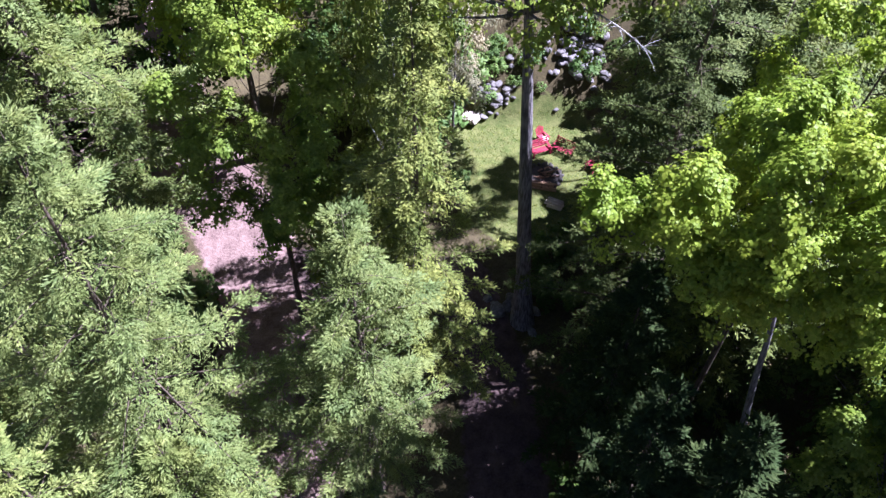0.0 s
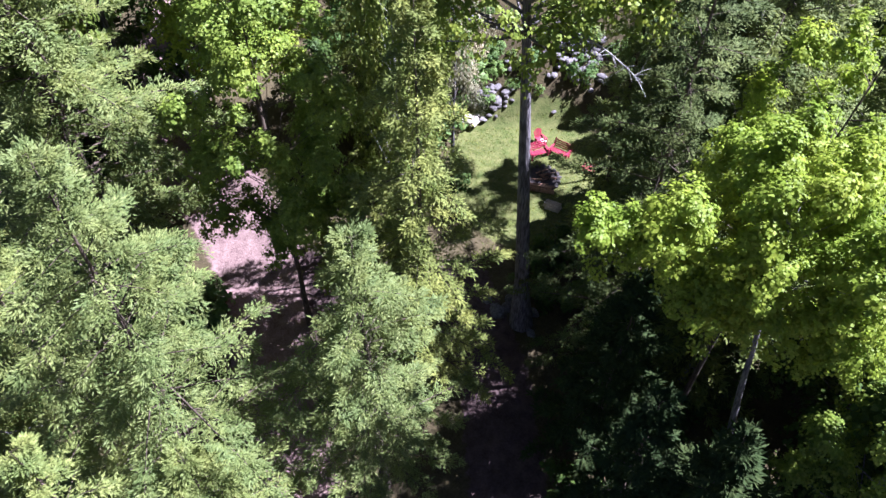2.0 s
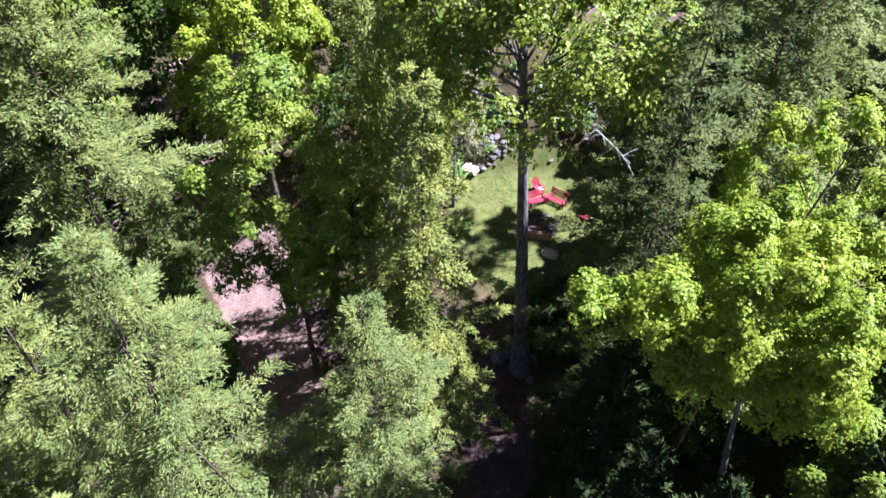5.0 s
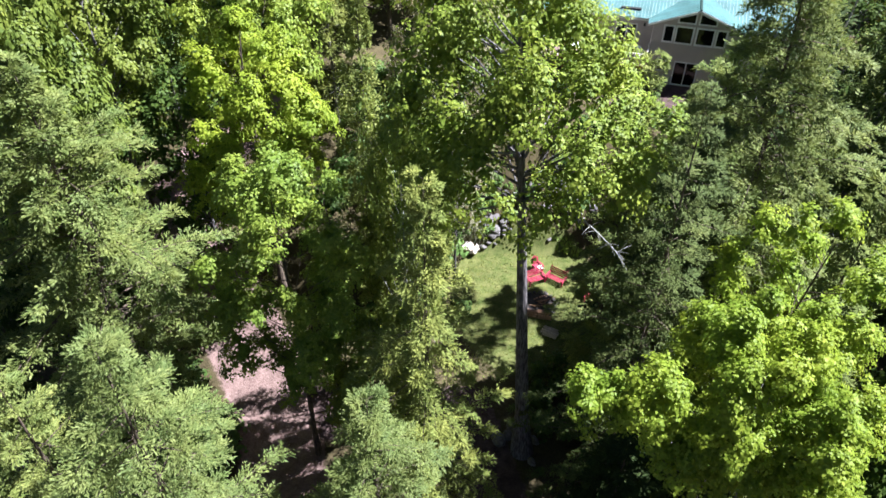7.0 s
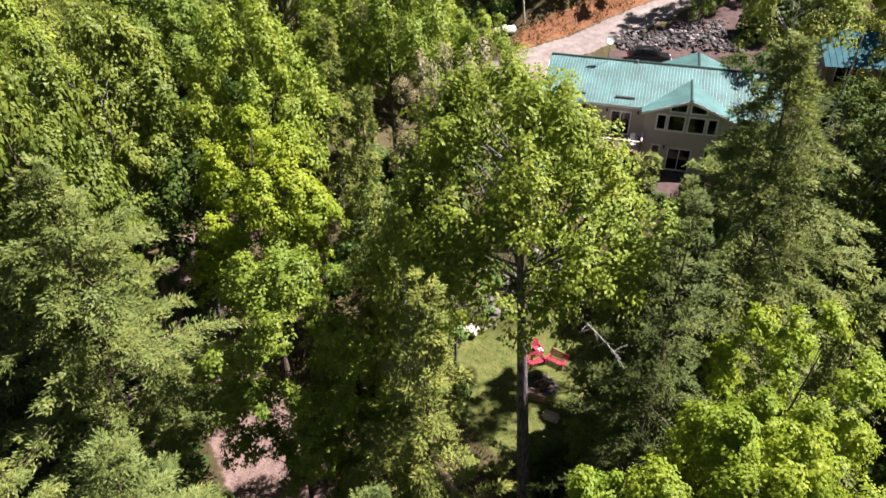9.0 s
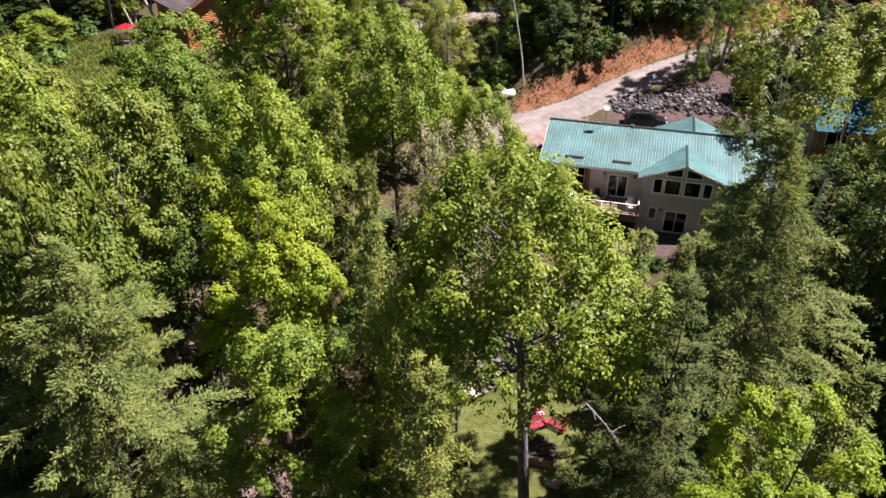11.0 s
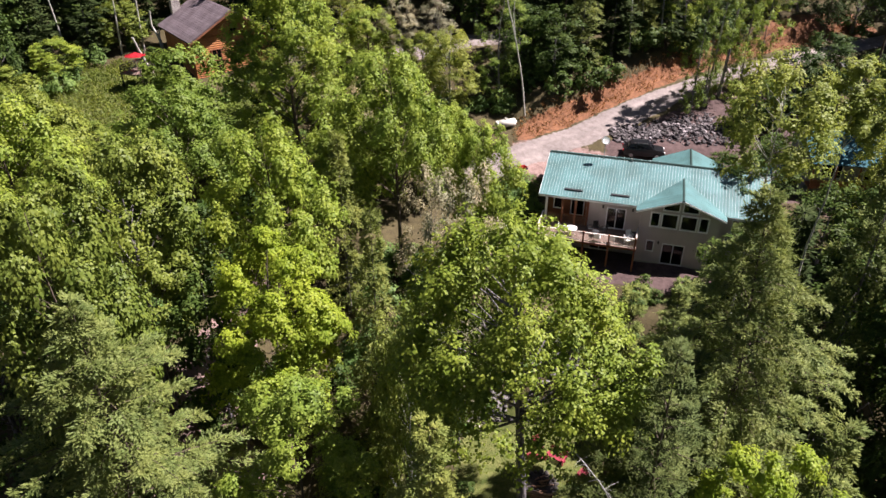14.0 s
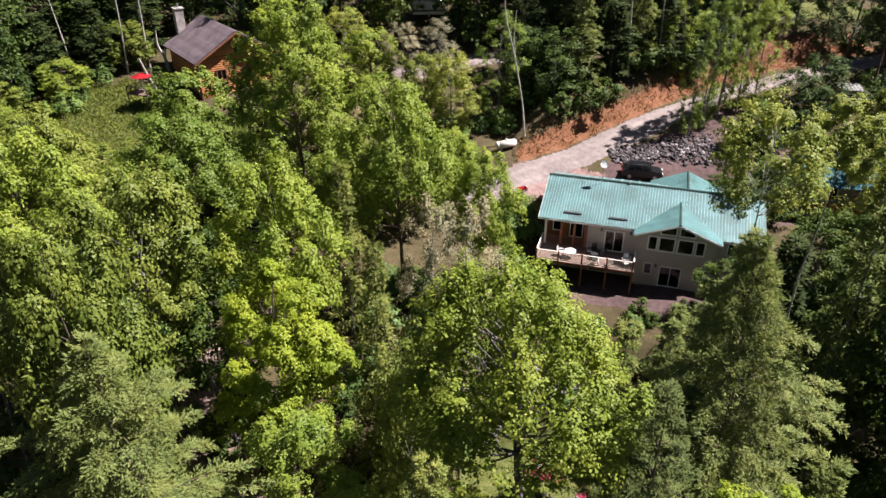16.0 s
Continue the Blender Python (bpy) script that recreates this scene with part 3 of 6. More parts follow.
def tree(name, label, meshes, wood_mat, leaf_mat, m, group="trees of the wood", category="tree"):
    t = thing(name, m, label, category, group)
    part_of("trunk", meshes[0], wood_mat, t)
    part_of("crown", meshes[1], leaf_mat, t)
    return t


def gen(seed):
    return np.random.default_rng(seed)


def spot(x, y, turn=0.0, s=1.0, sz=None):
    return pose(x, y, ground_z(x, y) - 0.05, 0, 0, turn) @ Matrix.Diagonal((s, s, sz or s, 1))


def rise_of(x, y, top):
    return top - ground_z(x, y)


# the trees that stand nearest to the camera's way, each with its own shape
def near_trees():
    # tall one with a long clear stem in front of the lawn
    H = rise_of(4.5, 24.0, 29.5)
    me = broadleaf(gen(1), H, 4.9, 0.68, 0.45, 54, 46000, 0.15, (-2.1, 0.2), 0.5, 0.16, bend=0.003, ragged=0.18, tuft=0.42, tall=1.6, full=0.24, bough=
                   [(1.6, -3.4, 21.8, 0.9), (2.8, -3.0, 22.0, 0.9), (0.4, -3.0, 21.3, 0.8), (3.6, -1.6, 23.0, 0.9), (-5.6, -1.0, 24.4, 0.9), (-6.0, 0.4, 25.0, 0.9)])
    oak = tree("oak_tree", "tall oak with a long bare grey trunk", me, BARK_GREY, LEAF_OAK, spot(4.5, 24.0))
    dead, g = Tubes(), gen(9)
    tip = np.array([1.5, -6.1, 20.6])
    t = np.linspace(0, 1, 8)
    line = np.array([-0.9, -0.1, 19.0]) + (tip - np.array([-0.9, -0.1, 19.0])) * t[:, None] + np.array([0, 0, 0.5]) * np.sin(np.pi * t)[:, None]
    dead.add(line, 0.055 * (1 - 0.75 * t), 6)
    for i in range(34):
        k = g.uniform(0.35, 1.0)
        foot = np.array([np.interp(k, t, line[:, a]) for a in range(3)])
        way = unit(g.normal(0, 1, 3) + np.array([0.2, -0.6, -0.35])) * g.uniform(0.25, 0.9) * (1.2 if k > 0.85 else 0.7)
        u = np.linspace(0, 1, 4)[:, None]
        dead.add(foot + way * u + np.array([0, 0, -0.15]) * u * u, 0.014 * (1 - 0.7 * u[:, 0]), 4)
    part_of("dead_branch", dead.mesh("dead_branch"), DEAD_WOOD, oak, "bare grey dead branch")
    # yellowing maple on the sunny side
    me = broadleaf(gen(2), rise_of(13.0, 13.4, 22.1), 3.6, 0.72, 0.2, 30, 80000, 0.115, (-4.2, 0.6), 0.15, 0.36, ragged=0.26, tuft=0.3, full=0.24, tall=1.6, bough=
                   [(-8.9, 0.2, 18.6, 0.6), (-7.9, 0.4, 18.0, 0.8), (-6.9, -0.7, 19.8, 0.85), (-6.1, -0.9, 18.0, 0.8), (-1.2, 1.4, 18.0, 0.9), (-0.7, -0.6, 17.2, 0.8), (-4.6, -1.9, 17.7, 0.85), (-3.1, -1.9, 17.1, 0.85), (-3.0, -1.5, 18.6, 0.9), (-1.8, -1.7, 16.8, 0.8), (-4.6, -1.6, 19.2, 0.8)])
    tree("maple_tree", "maple with bright yellow-green leaves", me, BARK_GREY, LEAF_YELLOW, spot(13.0, 13.4))
    me = broadleaf(gen(3), rise_of(15.6, 10.6, 17.0), 2.8, 0.45, 0.16, 28, 26000, 0.13, ragged=0.24, tuft=0.33, full=0.25)
    tree("maple_tree", "young maple with bright yellow-green leaves", me, BARK_GREY, LEAF_LIME, spot(15.6, 10.6))
    me = broadleaf(gen(31), rise_of(11.6, 17.4, 23.2), 3.3, 0.5, 0.16, 30, 42000, 0.115, ragged=0.26, tuft=0.34, full=0.24, tall=1.6)
    tree("maple_tree", "maple with fresh green and yellow leaves", me, BARK_BROWN, LEAF_YELLOW, spot(11.6, 17.4))
    # slim maple over the dirt path
    me = broadleaf(gen(5), rise_of(-7.7, 23.8, 21.8), 3.4, 0.33, 0.15, 50, 44000, 0.14, (0.2, 0.0), 0.2, 0.42, ragged=0.22, tuft=0.36, full=0.25, tall=1.5)
    tree("maple_tree", "slim maple, yellow-green at the top", me, BARK_BROWN, LEAF_LIME, spot(-7.7, 23.8))
    me = broadleaf(gen(6), rise_of(-10.8, 33.0, 23.0), 4.0, 0.42, 0.2, 40, 44000, 0.165, ragged=0.24, tuft=0.4, full=0.25, tall=1.5)
    tree("maple_tree", "round maple with yellow-green leaves", me, BARK_BROWN, LEAF_YELLOW, spot(-10.8, 33.0))
    me = broadleaf(gen(7), rise_of(-3.2, 22.8, 13.5), 2.3, 0.25, 0.14, 30, 18000, 0.16, tuft=0.4)
    tree("maple_tree", "small maple with fresh green leaves", me, BARK_BROWN, LEAF_GREEN, spot(-3.2, 22.8))
    # poplars on bare stems that stand before the end of the house
    for seed, x, y, top, R, low in ((32, 18.6, 38.4, 32.2, 3.3, 0.81), (33, 23.7, 40.6, 31.4, 2.0, 0.86)):
        me = broadleaf(gen(seed), rise_of(x, y, top), R, low, 0.15, 30, 11000, 0.16, (0.3, 0.2), 0.45, 0.4, ragged=0.28, tuft=0.4, tall=1.4, full=0.24)
        tree("poplar_tree", "olive green poplar on a bare pale stem", me, BARK_PALE, LEAF_POPLAR, spot(x, y))
    # cedars and hemlocks
    for seed, x, y, top, R, mat, kw in (
            (11, -2.75, 14.2, 17.8, 3.3, NEEDLE_CEDAR, dict(boughs=92, frond=0.95, dense=7, droop=0.2, peak=2.4, fine=0.28, broad=0.13, blades=28, low=0.16)),
            (12, -9.8, 12.6, 22.2, 4.8, NEEDLE_CEDAR, dict(boughs=115, frond=1.05, dense=6.5, droop=0.2, peak=2.3, fine=0.26, broad=0.13, blades=28, low=0.16)),
            (13, -8.0, 9.6, 12.8, 3.2, NEEDLE_CEDAR, dict(boughs=72, frond=0.95, dense=7, droop=0.15, peak=2.2, fine=0.28, broad=0.13, blades=28, low=0.16)),
            (28, -11.8, 8.6, 15.0, 3.6, NEEDLE_CEDAR, dict(boughs=75, frond=0.8, dense=10, droop=0.2, peak=2.2, fine=0.34)),
            (27, -15.2, 14.6, 18.5, 3.6, NEEDLE_CEDAR, dict(boughs=75, frond=0.8, dense=10, droop=0.2, peak=2.2, fine=0.34)),
            (14, -17.0, 24.8, 24.6, 6.4, NEEDLE_CEDAR, dict(boughs=135, frond=1.15, dense=6, broad=0.15, blades=22, droop=0.26, peak=2.3, low=0.26, fine=0.34)),
            (15, -0.9, 19.0, 23.3, 3.1, NEEDLE_HEMLOCK, dict(boughs=120, frond=0.85, dense=9, droop=0.32, peak=1.8, low=0.12, fine=0.34)),
            (16, 8.7, 21.0, 25.7, 3.6, NEEDLE_SPRUCE, dict(boughs=130, frond=0.75, dense=10, droop=0.24, peak=2.2, fine=0.34)),
            (17, 16.0, 27.6, 29.2, 6.6, NEEDLE_CEDAR, dict(boughs=290, frond=0.95, dense=8, blades=16, droop=0.28, peak=1.9, fine=0.33, broad=0.17, ragged=0.36, lean=(-2.3, -0.4))),
            (18, 15.9, 20.6, 22.0, 3.6, NEEDLE_HEMLOCK, dict(boughs=110, frond=0.95, dense=5.5, droop=0.25, peak=1.2, fine=0.4)),
            (19, 8.9, 28.3, 23.5, 2.2, NEEDLE_HEMLOCK, dict(boughs=110, frond=0.8, dense=8, droop=0.25, peak=1.0, fine=0.4)),
            # the NEEDLE_SHADE ones carry the understory's shade in their needle colour
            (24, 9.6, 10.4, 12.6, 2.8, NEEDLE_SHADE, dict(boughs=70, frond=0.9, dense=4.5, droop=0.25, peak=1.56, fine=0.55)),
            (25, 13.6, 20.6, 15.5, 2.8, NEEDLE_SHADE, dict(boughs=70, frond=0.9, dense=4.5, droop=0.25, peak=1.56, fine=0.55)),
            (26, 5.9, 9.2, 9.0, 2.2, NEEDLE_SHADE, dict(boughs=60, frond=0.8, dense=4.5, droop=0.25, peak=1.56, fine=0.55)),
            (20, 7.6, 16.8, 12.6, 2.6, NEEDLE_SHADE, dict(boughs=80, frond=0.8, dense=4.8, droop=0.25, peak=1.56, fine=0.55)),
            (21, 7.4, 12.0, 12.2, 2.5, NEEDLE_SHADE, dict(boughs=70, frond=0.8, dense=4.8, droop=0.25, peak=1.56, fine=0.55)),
            (22, 11.4, 25.4, 21.4, 3.4, NEEDLE_SPRUCE, dict(boughs=90, frond=0.95, dense=4.2, droop=0.25, peak=0.68, fine=0.55)),
            (23, -4.4, 35.4, 11.0, 2.4, NEEDLE_HEMLOCK, dict(boughs=60, frond=0.8, dense=4.2, droop=0.25, peak=1.12, fine=0.55))):
        kind, word = {"spray_cedar": ("cedar_tree", "feathery light green cedar"), "spray_hemlock": ("hemlock_tree", "grey-green hemlock with drooping sprays"),
                      "needle_spruce": ("spruce_tree", "dark green spruce")}.get(mat.name, ("spruce_tree", "spruce with needles coloured for shade"))
        me = conifer(gen(seed), rise_of(x, y, top), R, girth=0.1 + 0.035 * R, **kw)
        tree(kind, word + " beside the clearing", me, BARK_BROWN, mat, spot(x, y))


near_trees()


def dense_maple():
    """The full-crowned maple beside the cabin."""
    me = broadleaf(gen(8), rise_of(-15.0, 64.0, 33.5), 5.4, 0.05, 0.28, 84, 60000, 0.2, tuft=0.5, full=0.24, tall=1.5)
    tree("maple_tree", "full-crowned lime green maple beside the cabin", me, BARK_BROWN, LEAF_LIME, spot(-15.0, 64.0))


def bare_stem(name, label, limbs, mat):
    """A dead or thin bare stem: each limb a list of places with a thickness at foot and tip."""
    foot = Vector(limbs[0][0][0])
    tubes = Tubes()
    for pts, r0, r1 in limbs:
        p = np.array(pts, float) - np.array(foot)
        k = np.linspace(0, 1, len(p))
        t = np.linspace(0, 1, 12)
        line = np.stack([np.interp(t, k, p[:, a]) for a in range(3)], 1)
        line[1:-1] = (line[:-2] + 2 * line[1:-1] + line[2:]) / 4
        tubes.add(line, r0 + (r1 - r0) * t, 7)
    t = thing(name, Matrix.Translation(foot), label, "tree")
    part_of("trunk", tubes.mesh("trunk"), mat, t)


dense_maple()
bare_stem("dead_tree", "forked white dead tree beside the cabin", (([(-41.0, 98.0, 16.6), (-41.4, 98.2, 19.0), (-42.3, 98.4, 20.6), (-42.1, 98.4, 22.6)], 0.26, 0.1), ([(-41.4, 98.2, 18.9), (-41.2, 98.3, 20.2)], 0.16, 0.08)), BARK_PALE)
bare_stem("dead_tree", "leaning white dead trunk beside the platform", (([(-38.6, 88.6, 14.8), (-39.2, 88.2, 17.2), (-39.8, 87.6, 19.6), (-40.2, 87.2, 21.6)], 0.24, 0.12), ([(-39.6, 87.8, 19.0), (-39.1, 87.8, 20.3)], 0.12, 0.06)), BARK_PALE)
bare_stem("birch_tree", "thin bent pale birch with a bare stem", (([(8.6, 80.0, 13.4), (8.3, 80.0, 16.0), (8.0, 80.0, 18.6), (6.7, 80.0, 24.5), (5.7, 80.0, 27.7), (5.4, 80.0, 30.1)], 0.13, 0.05), ([(6.9, 80.0, 23.6), (6.6, 80.2, 26.0), (6.8, 80.4, 29.0)], 0.06, 0.03)), BARK_PALE)


for x, y, z0, z1, lean in ((-61.5, 95.5, 15.0, 24.0, -1.6), (-52.5, 94.0, 15.5, 28.5, -1.2), (-46.6, 97.0, 16.0, 31.0, 0.5), (-44.0, 98.5, 16.5, 31.5, 0.3), (23.0, 91.5, 17.0, 32.0, -0.9), (27.6, 94.5, 18.0, 33.0, -0.5), (33.6, 86.4, 14.8, 31.0, 0.7), (31.6, 84.8, 14.4, 30.0, 0.5)):
    bare_stem("birch_tree", "slim pale birch stem in the dark wood", (([(x, y, ground_z(x, y) - 0.1), (x + lean * 0.2, y, z0 + 3.0), (x + lean * 0.7, y + 0.2, (z0 + z1) / 2 + 2), (x + lean, y, z1)], 0.15, 0.06),), BARK_PALE)


# ---- further trees: a few shapes, set again at other sizes and turns ----
def set_again():
    proto = {
        "maple_a": ("maple_tree", "leafy green maple on the slope", broadleaf(gen(41), 16, 4.2, 0.42, 0.2, 40, 24000, 0.2, tuft=0.5, full=0.26, widest=0.5), BARK_BROWN, LEAF_GREEN),
        "maple_b": ("maple_tree", "broad green maple on the slope", broadleaf(gen(42), 16, 4.6, 0.42, 0.22, 44, 26000, 0.2, tuft=0.5, ragged=0.26, full=0.25, widest=0.52), BARK_GREY, LEAF_GREEN),
        "maple_y": ("maple_tree", "yellow-green maple on the slope", broadleaf(gen(43), 16, 4.3, 0.42, 0.2, 42, 24000, 0.2, tuft=0.5, full=0.26, widest=0.48), BARK_BROWN, LEAF_LIME),
        "maple_f": ("maple_tree", "green maple further up the slope", broadleaf(gen(55), 16, 4.3, 0.2, 0.2, 40, 11000, 0.29, tuft=0.55, full=0.26, widest=0.48), BARK_BROWN, LEAF_GREEN),
        "maple_g": ("maple_tree", "yellow-green maple further up the slope", broadleaf(gen(56), 16, 4.3, 0.2, 0.2, 40, 11000, 0.29, tuft=0.55, full=0.26, widest=0.48), BARK_BROWN, LEAF_LIME),
        "beech": ("beech_tree", "beech in the wood with leaves darkened for shade", broadleaf(gen(44), 16, 4.2, 0.05, 0.2, 34, 7000, 0.3, tuft=0.7, full=0.27), BARK_GREY, LEAF_SHADE),
        "poplar": ("poplar_tree", "olive green poplar behind the house", broadleaf(gen(45), 16, 4.2, 0.12, 0.18, 44, 16000, 0.2, droop=0.45, tuft=0.5, full=0.26, tall=1.5), BARK_PALE, LEAF_POPLAR),
        "thin": ("birch_tree", "thin grey half-bare birch", broadleaf(gen(46), 16, 2.6, 0.2, 0.1, 44, 15000, 0.11, droop=0.05, ragged=0.35, tuft=0.45, full=0.24, tall=1.6), BARK_GREY, LEAF_GREY),
        "hemlock": ("hemlock_tree", "grey-green hemlock on the slope", conifer(gen(47), 16, 3.4, boughs=100, frond=1.0, dense=3.6, peak=1.12, blades=10, fine=0.55), BARK_GREY, NEEDLE_HEMLOCK),
        "spruce": ("spruce_tree", "dark spruce on the slope", conifer(gen(48), 16, 3.0, boughs=100, frond=0.95, dense=3.6, peak=0.90, blades=10, fine=0.55), BARK_GREY, NEEDLE_SPRUCE),
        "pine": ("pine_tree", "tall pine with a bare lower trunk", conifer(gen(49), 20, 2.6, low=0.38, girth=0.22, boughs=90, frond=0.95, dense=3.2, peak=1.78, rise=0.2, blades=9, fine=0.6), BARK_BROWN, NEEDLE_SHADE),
        "ash": ("ash_tree", "tall slender ash beside the gravel road", broadleaf(gen(50), 20, 2.6, 0.06, 0.13, 44, 11000, 0.15, ragged=0.35, tuft=0.45, full=0.24, tall=1.6), BARK_GREY, LEAF_LIME),
        "far_a": ("maple_tree", "green maple in the far wood", broadleaf(gen(51), 18, 4.6, 0.1, 0.2, 26, 3000, 0.5, tuft=1.0), BARK_BROWN, LEAF_SHADE),
        "far_b": ("beech_tree", "beech in the far wood, leaves darkened for shade", broadleaf(gen(52), 18, 4.3, 0.1, 0.2, 26, 3000, 0.48, tuft=1.0), BARK_GREY, LEAF_SHADE),
        "far_c": ("maple_tree", "light green maple in the far wood", broadleaf(gen(53), 18, 4.2, 0.1, 0.2, 26, 3000, 0.48, tuft=1.0), BARK_BROWN, LEAF_GREEN),
        "far_s": ("spruce_tree", "far wood spruce with needles coloured for shade", conifer(gen(54), 18, 3.0, boughs=70, frond=1.3, dense=2.2, blades=6, peak=0.68, fine=0.8), BARK_GREY, NEEDLE_SHADE),
    }
    size = {k: (20 if k in ("pine", "ash") else 18 if k.startswith("far") else 16) for k in proto}
    wide = {"maple_f": 4.3, "maple_g": 4.3, "maple_a": 4.2, "maple_b": 4.6, "maple_y": 4.3, "beech": 4.2, "poplar": 4.2, "thin": 2.6, "hemlock": 3.4, "spruce": 3.0, "pine": 2.6, "ash": 2.6, "far_a": 4.6, "far_b": 4.3, "far_c": 4.2, "far_s": 3.0}
    first, rnd = {}, random.Random(7)

    def put(kind, x, y, top, R=None, high=None):
        if y > 66:
            kind = {"maple_a": "maple_f", "maple_b": "maple_f", "maple_y": "maple_g"}.get(kind, kind)
        z = ground_z(x, y)
        h = high or max(4.0, top - z)
        sz = h / size[kind]
        s = (R / wide[kind]) if R else sz * rnd.uniform(0.85, 1.15)
        m = pose(x, y, z - 0.05, 0, 0, rnd.uniform(0, 360)) @ Matrix.Diagonal((s, s, sz, 1))
        if kind not in first:
            name, label, me, w, lf = proto[kind]
            first[kind] = tree(name, label, me, w, lf, Matrix())
            first[kind].matrix_basis = m
        else:
            k = first[kind].scale
            copy_thing(first[kind], m @ Matrix.Diagonal((1 / k.x, 1 / k.y, 1 / k.z, 1)))

    # x, y, height of the top above sea, crown radius
    for kind, *v in (
            ("maple_b", -20.4, 37.6, 27.6, 4.5), ("maple_a", -20.4, 29.4, 28.2, 3.9), ("beech", -15.8, 36.4, 19.0, 3.2), ("maple_y", -12.0, 41.8, 27.0, 4.0),
            ("maple_a", -2.2, 34.4, 16.0, 2.6), ("hemlock", -5.0, 36.4, 23.5, 2.6), ("poplar", -2.3, 28.0, 23.4, 2.3), ("thin", 0.5, 38.6, 25.6, 2.6), ("maple_y", -4.6, 53.0, 29.0, 4.4),
            ("maple_y", 2.2, 53.6, 22.8, 3.0), ("maple_y", -23.4, 55.6, 25.6, 4.6), ("beech", -21.2, 50.2, 17.0, 3.6),
            
            ("beech", -0.8, 43.2, 16.5, 3.0), ("thin", -1.6, 45.0, 22.4, 2.4), ("hemlock", -8.6, 47.5, 24.0, 2.6), ("maple_y", -9.5, 55.5, 21.5, 3.0)):
        put(kind, *v)
    # the wood that closes the view
    far = ("far_a", "far_b", "far_c", "far_s", "far_b", "far_a")
    def scatter_wood(xr, yr, gap, tall, kinds, keep):
        for y in np.arange(yr[0], yr[1], gap):
            for x in np.arange(xr[0], xr[1], gap):
                px, py = x + rnd.uniform(-0.42, 0.42) * gap, y + rnd.uniform(-0.42, 0.42) * gap
                if keep(px, py):
                    put(rnd.choice(kinds), px, py, 0, None, rnd.uniform(*tall))
    def off_road(x, y):
        up = -0.53 * x + 0.85 * y
        return float(seg_dist(x, y, ROAD)) > (7.2 if up > 58 else 4.0)
    def deep(x, y):
        return (off_road(x, y) and not (-14 < x < 4 and 97 < y < 105) and not (46 < x < 72 and 98 < y < 120)
                and float(seg_dist(x, y, ((-29, 92), (-37, 103)))) > 8.2 and not (-56 < x < -36 and 76 < y < 96))
    scatter_wood((-82, 84), (104, 132), 8.4, (15, 22), far, deep)
    scatter_wood((-70, -46), (52, 104), 8.2, (12, 18), far, lambda x, y: deep(x, y) and x < -46 - (y - 70) * 0.25)
    scatter_wood((50, 80), (44, 100), 8.5, (12, 18), far, lambda x, y: deep(x, y) and x > 0.55 * y + 14)
    # slope left of the house, below the cabin
    for kind, *v in (
            ("maple_y", -26.0, 41.0, 24.0, 3.8), ("maple_a", -28.0, 49.0, 22.5, 4.0), ("maple_y", -32.0, 45.5, 27.5, 4.6), ("maple_b", -35.5, 54.0, 26.0, 4.8), ("maple_y", -31.0, 62.0, 18.8, 4.0),
            ("maple_a", -25.0, 67.0, 20.0, 3.8), ("beech", -18.5, 58.0, 17.0, 3.2), ("beech", -18.5, 70.0, 17.0, 3.4), ("hemlock", -9.0, 62.0, 22.0, 2.6), ("maple_y", -5.5, 63.0, 22.0, 3.4),
            ("maple_y", -1.0, 66.0, 20.5, 3.0), ("maple_y", -0.4, 73.0, 17.0, 2.8), ("maple_y", -8.5, 76.0, 23.0, 4.0), ("poplar", -0.5, 82.0, 24.5, 3.4), ("ash", 5.6, 84.5, 28.5, 2.8),
            ("thin", -8.8, 71.0, 21.5, 2.6), ("thin", -17.5, 79.0, 23.5, 2.6), ("maple_a", -40.5, 71.0, 16.4, 3.2), ("maple_y", -28.8, 72.5, 24.6, 4.2), ("beech", -44.0, 67.0, 17.0, 3.6),
            ("maple_y", -47.5, 60.0, 21.0, 4.2), ("maple_a", -41.0, 60.0, 23.0, 4.2), ("maple_y", -45.0, 50.0, 25.0, 4.6), ("maple_a", -39.0, 43.0, 27.0, 4.6), ("beech", -29.0, 33.0, 22.0, 4.2), ("beech", -23.0, 33.0, 20.0, 3.8)):
        put(kind, *v)
    # shrubs under and between the trees
    proto["shrub"] = ("shrub", "leafy green shrub on the forest floor", broadleaf(gen(61), 2.4, 1.5, 0.05, 0.05, 6, 560, 0.24, tuft=0.4, full=0.4), BARK_BROWN, LEAF_SHRUB)
    # same shrub with shade put into its leaf colour
    proto["shrub_dark"] = ("shrub", "shrub with leaves coloured for shade", broadleaf(gen(62), 2.2, 1.4, 0.05, 0.05, 6, 520, 0.25, tuft=0.4, full=0.4), BARK_BROWN, LEAF_SHADE)
    size.update(shrub=2.4, shrub_dark=2.2)
    wide.update(shrub=1.5, shrub_dark=1.4)
    def bushes(n, xr, yr, tall, kinds, keep=lambda x, y: True):
        for i in range(n):
            x, y = rnd.uniform(*xr), rnd.uniform(*yr)
            if keep(x, y) and float(seg_dist(x, y, LEFT_PATH)) > 2.6 and float(seg_dist(x, y, MID_PATH)) > 2.0 and off_house(x, y):
                put(rnd.choice(kinds), x, y, 0, None, rnd.uniform(*tall))
    def off_house(x, y):
        u, v = house_local(x, y)
        return not (-9.2 < u < 14 and -2.8 < v < 16) and float(seg_dist(x, y, ROAD)) > 3.5
    both = ("shrub", "shrub_dark")
    bushes(30, (-8, 1.6), (41.5, 56), (1.6, 3.0), ("shrub",))
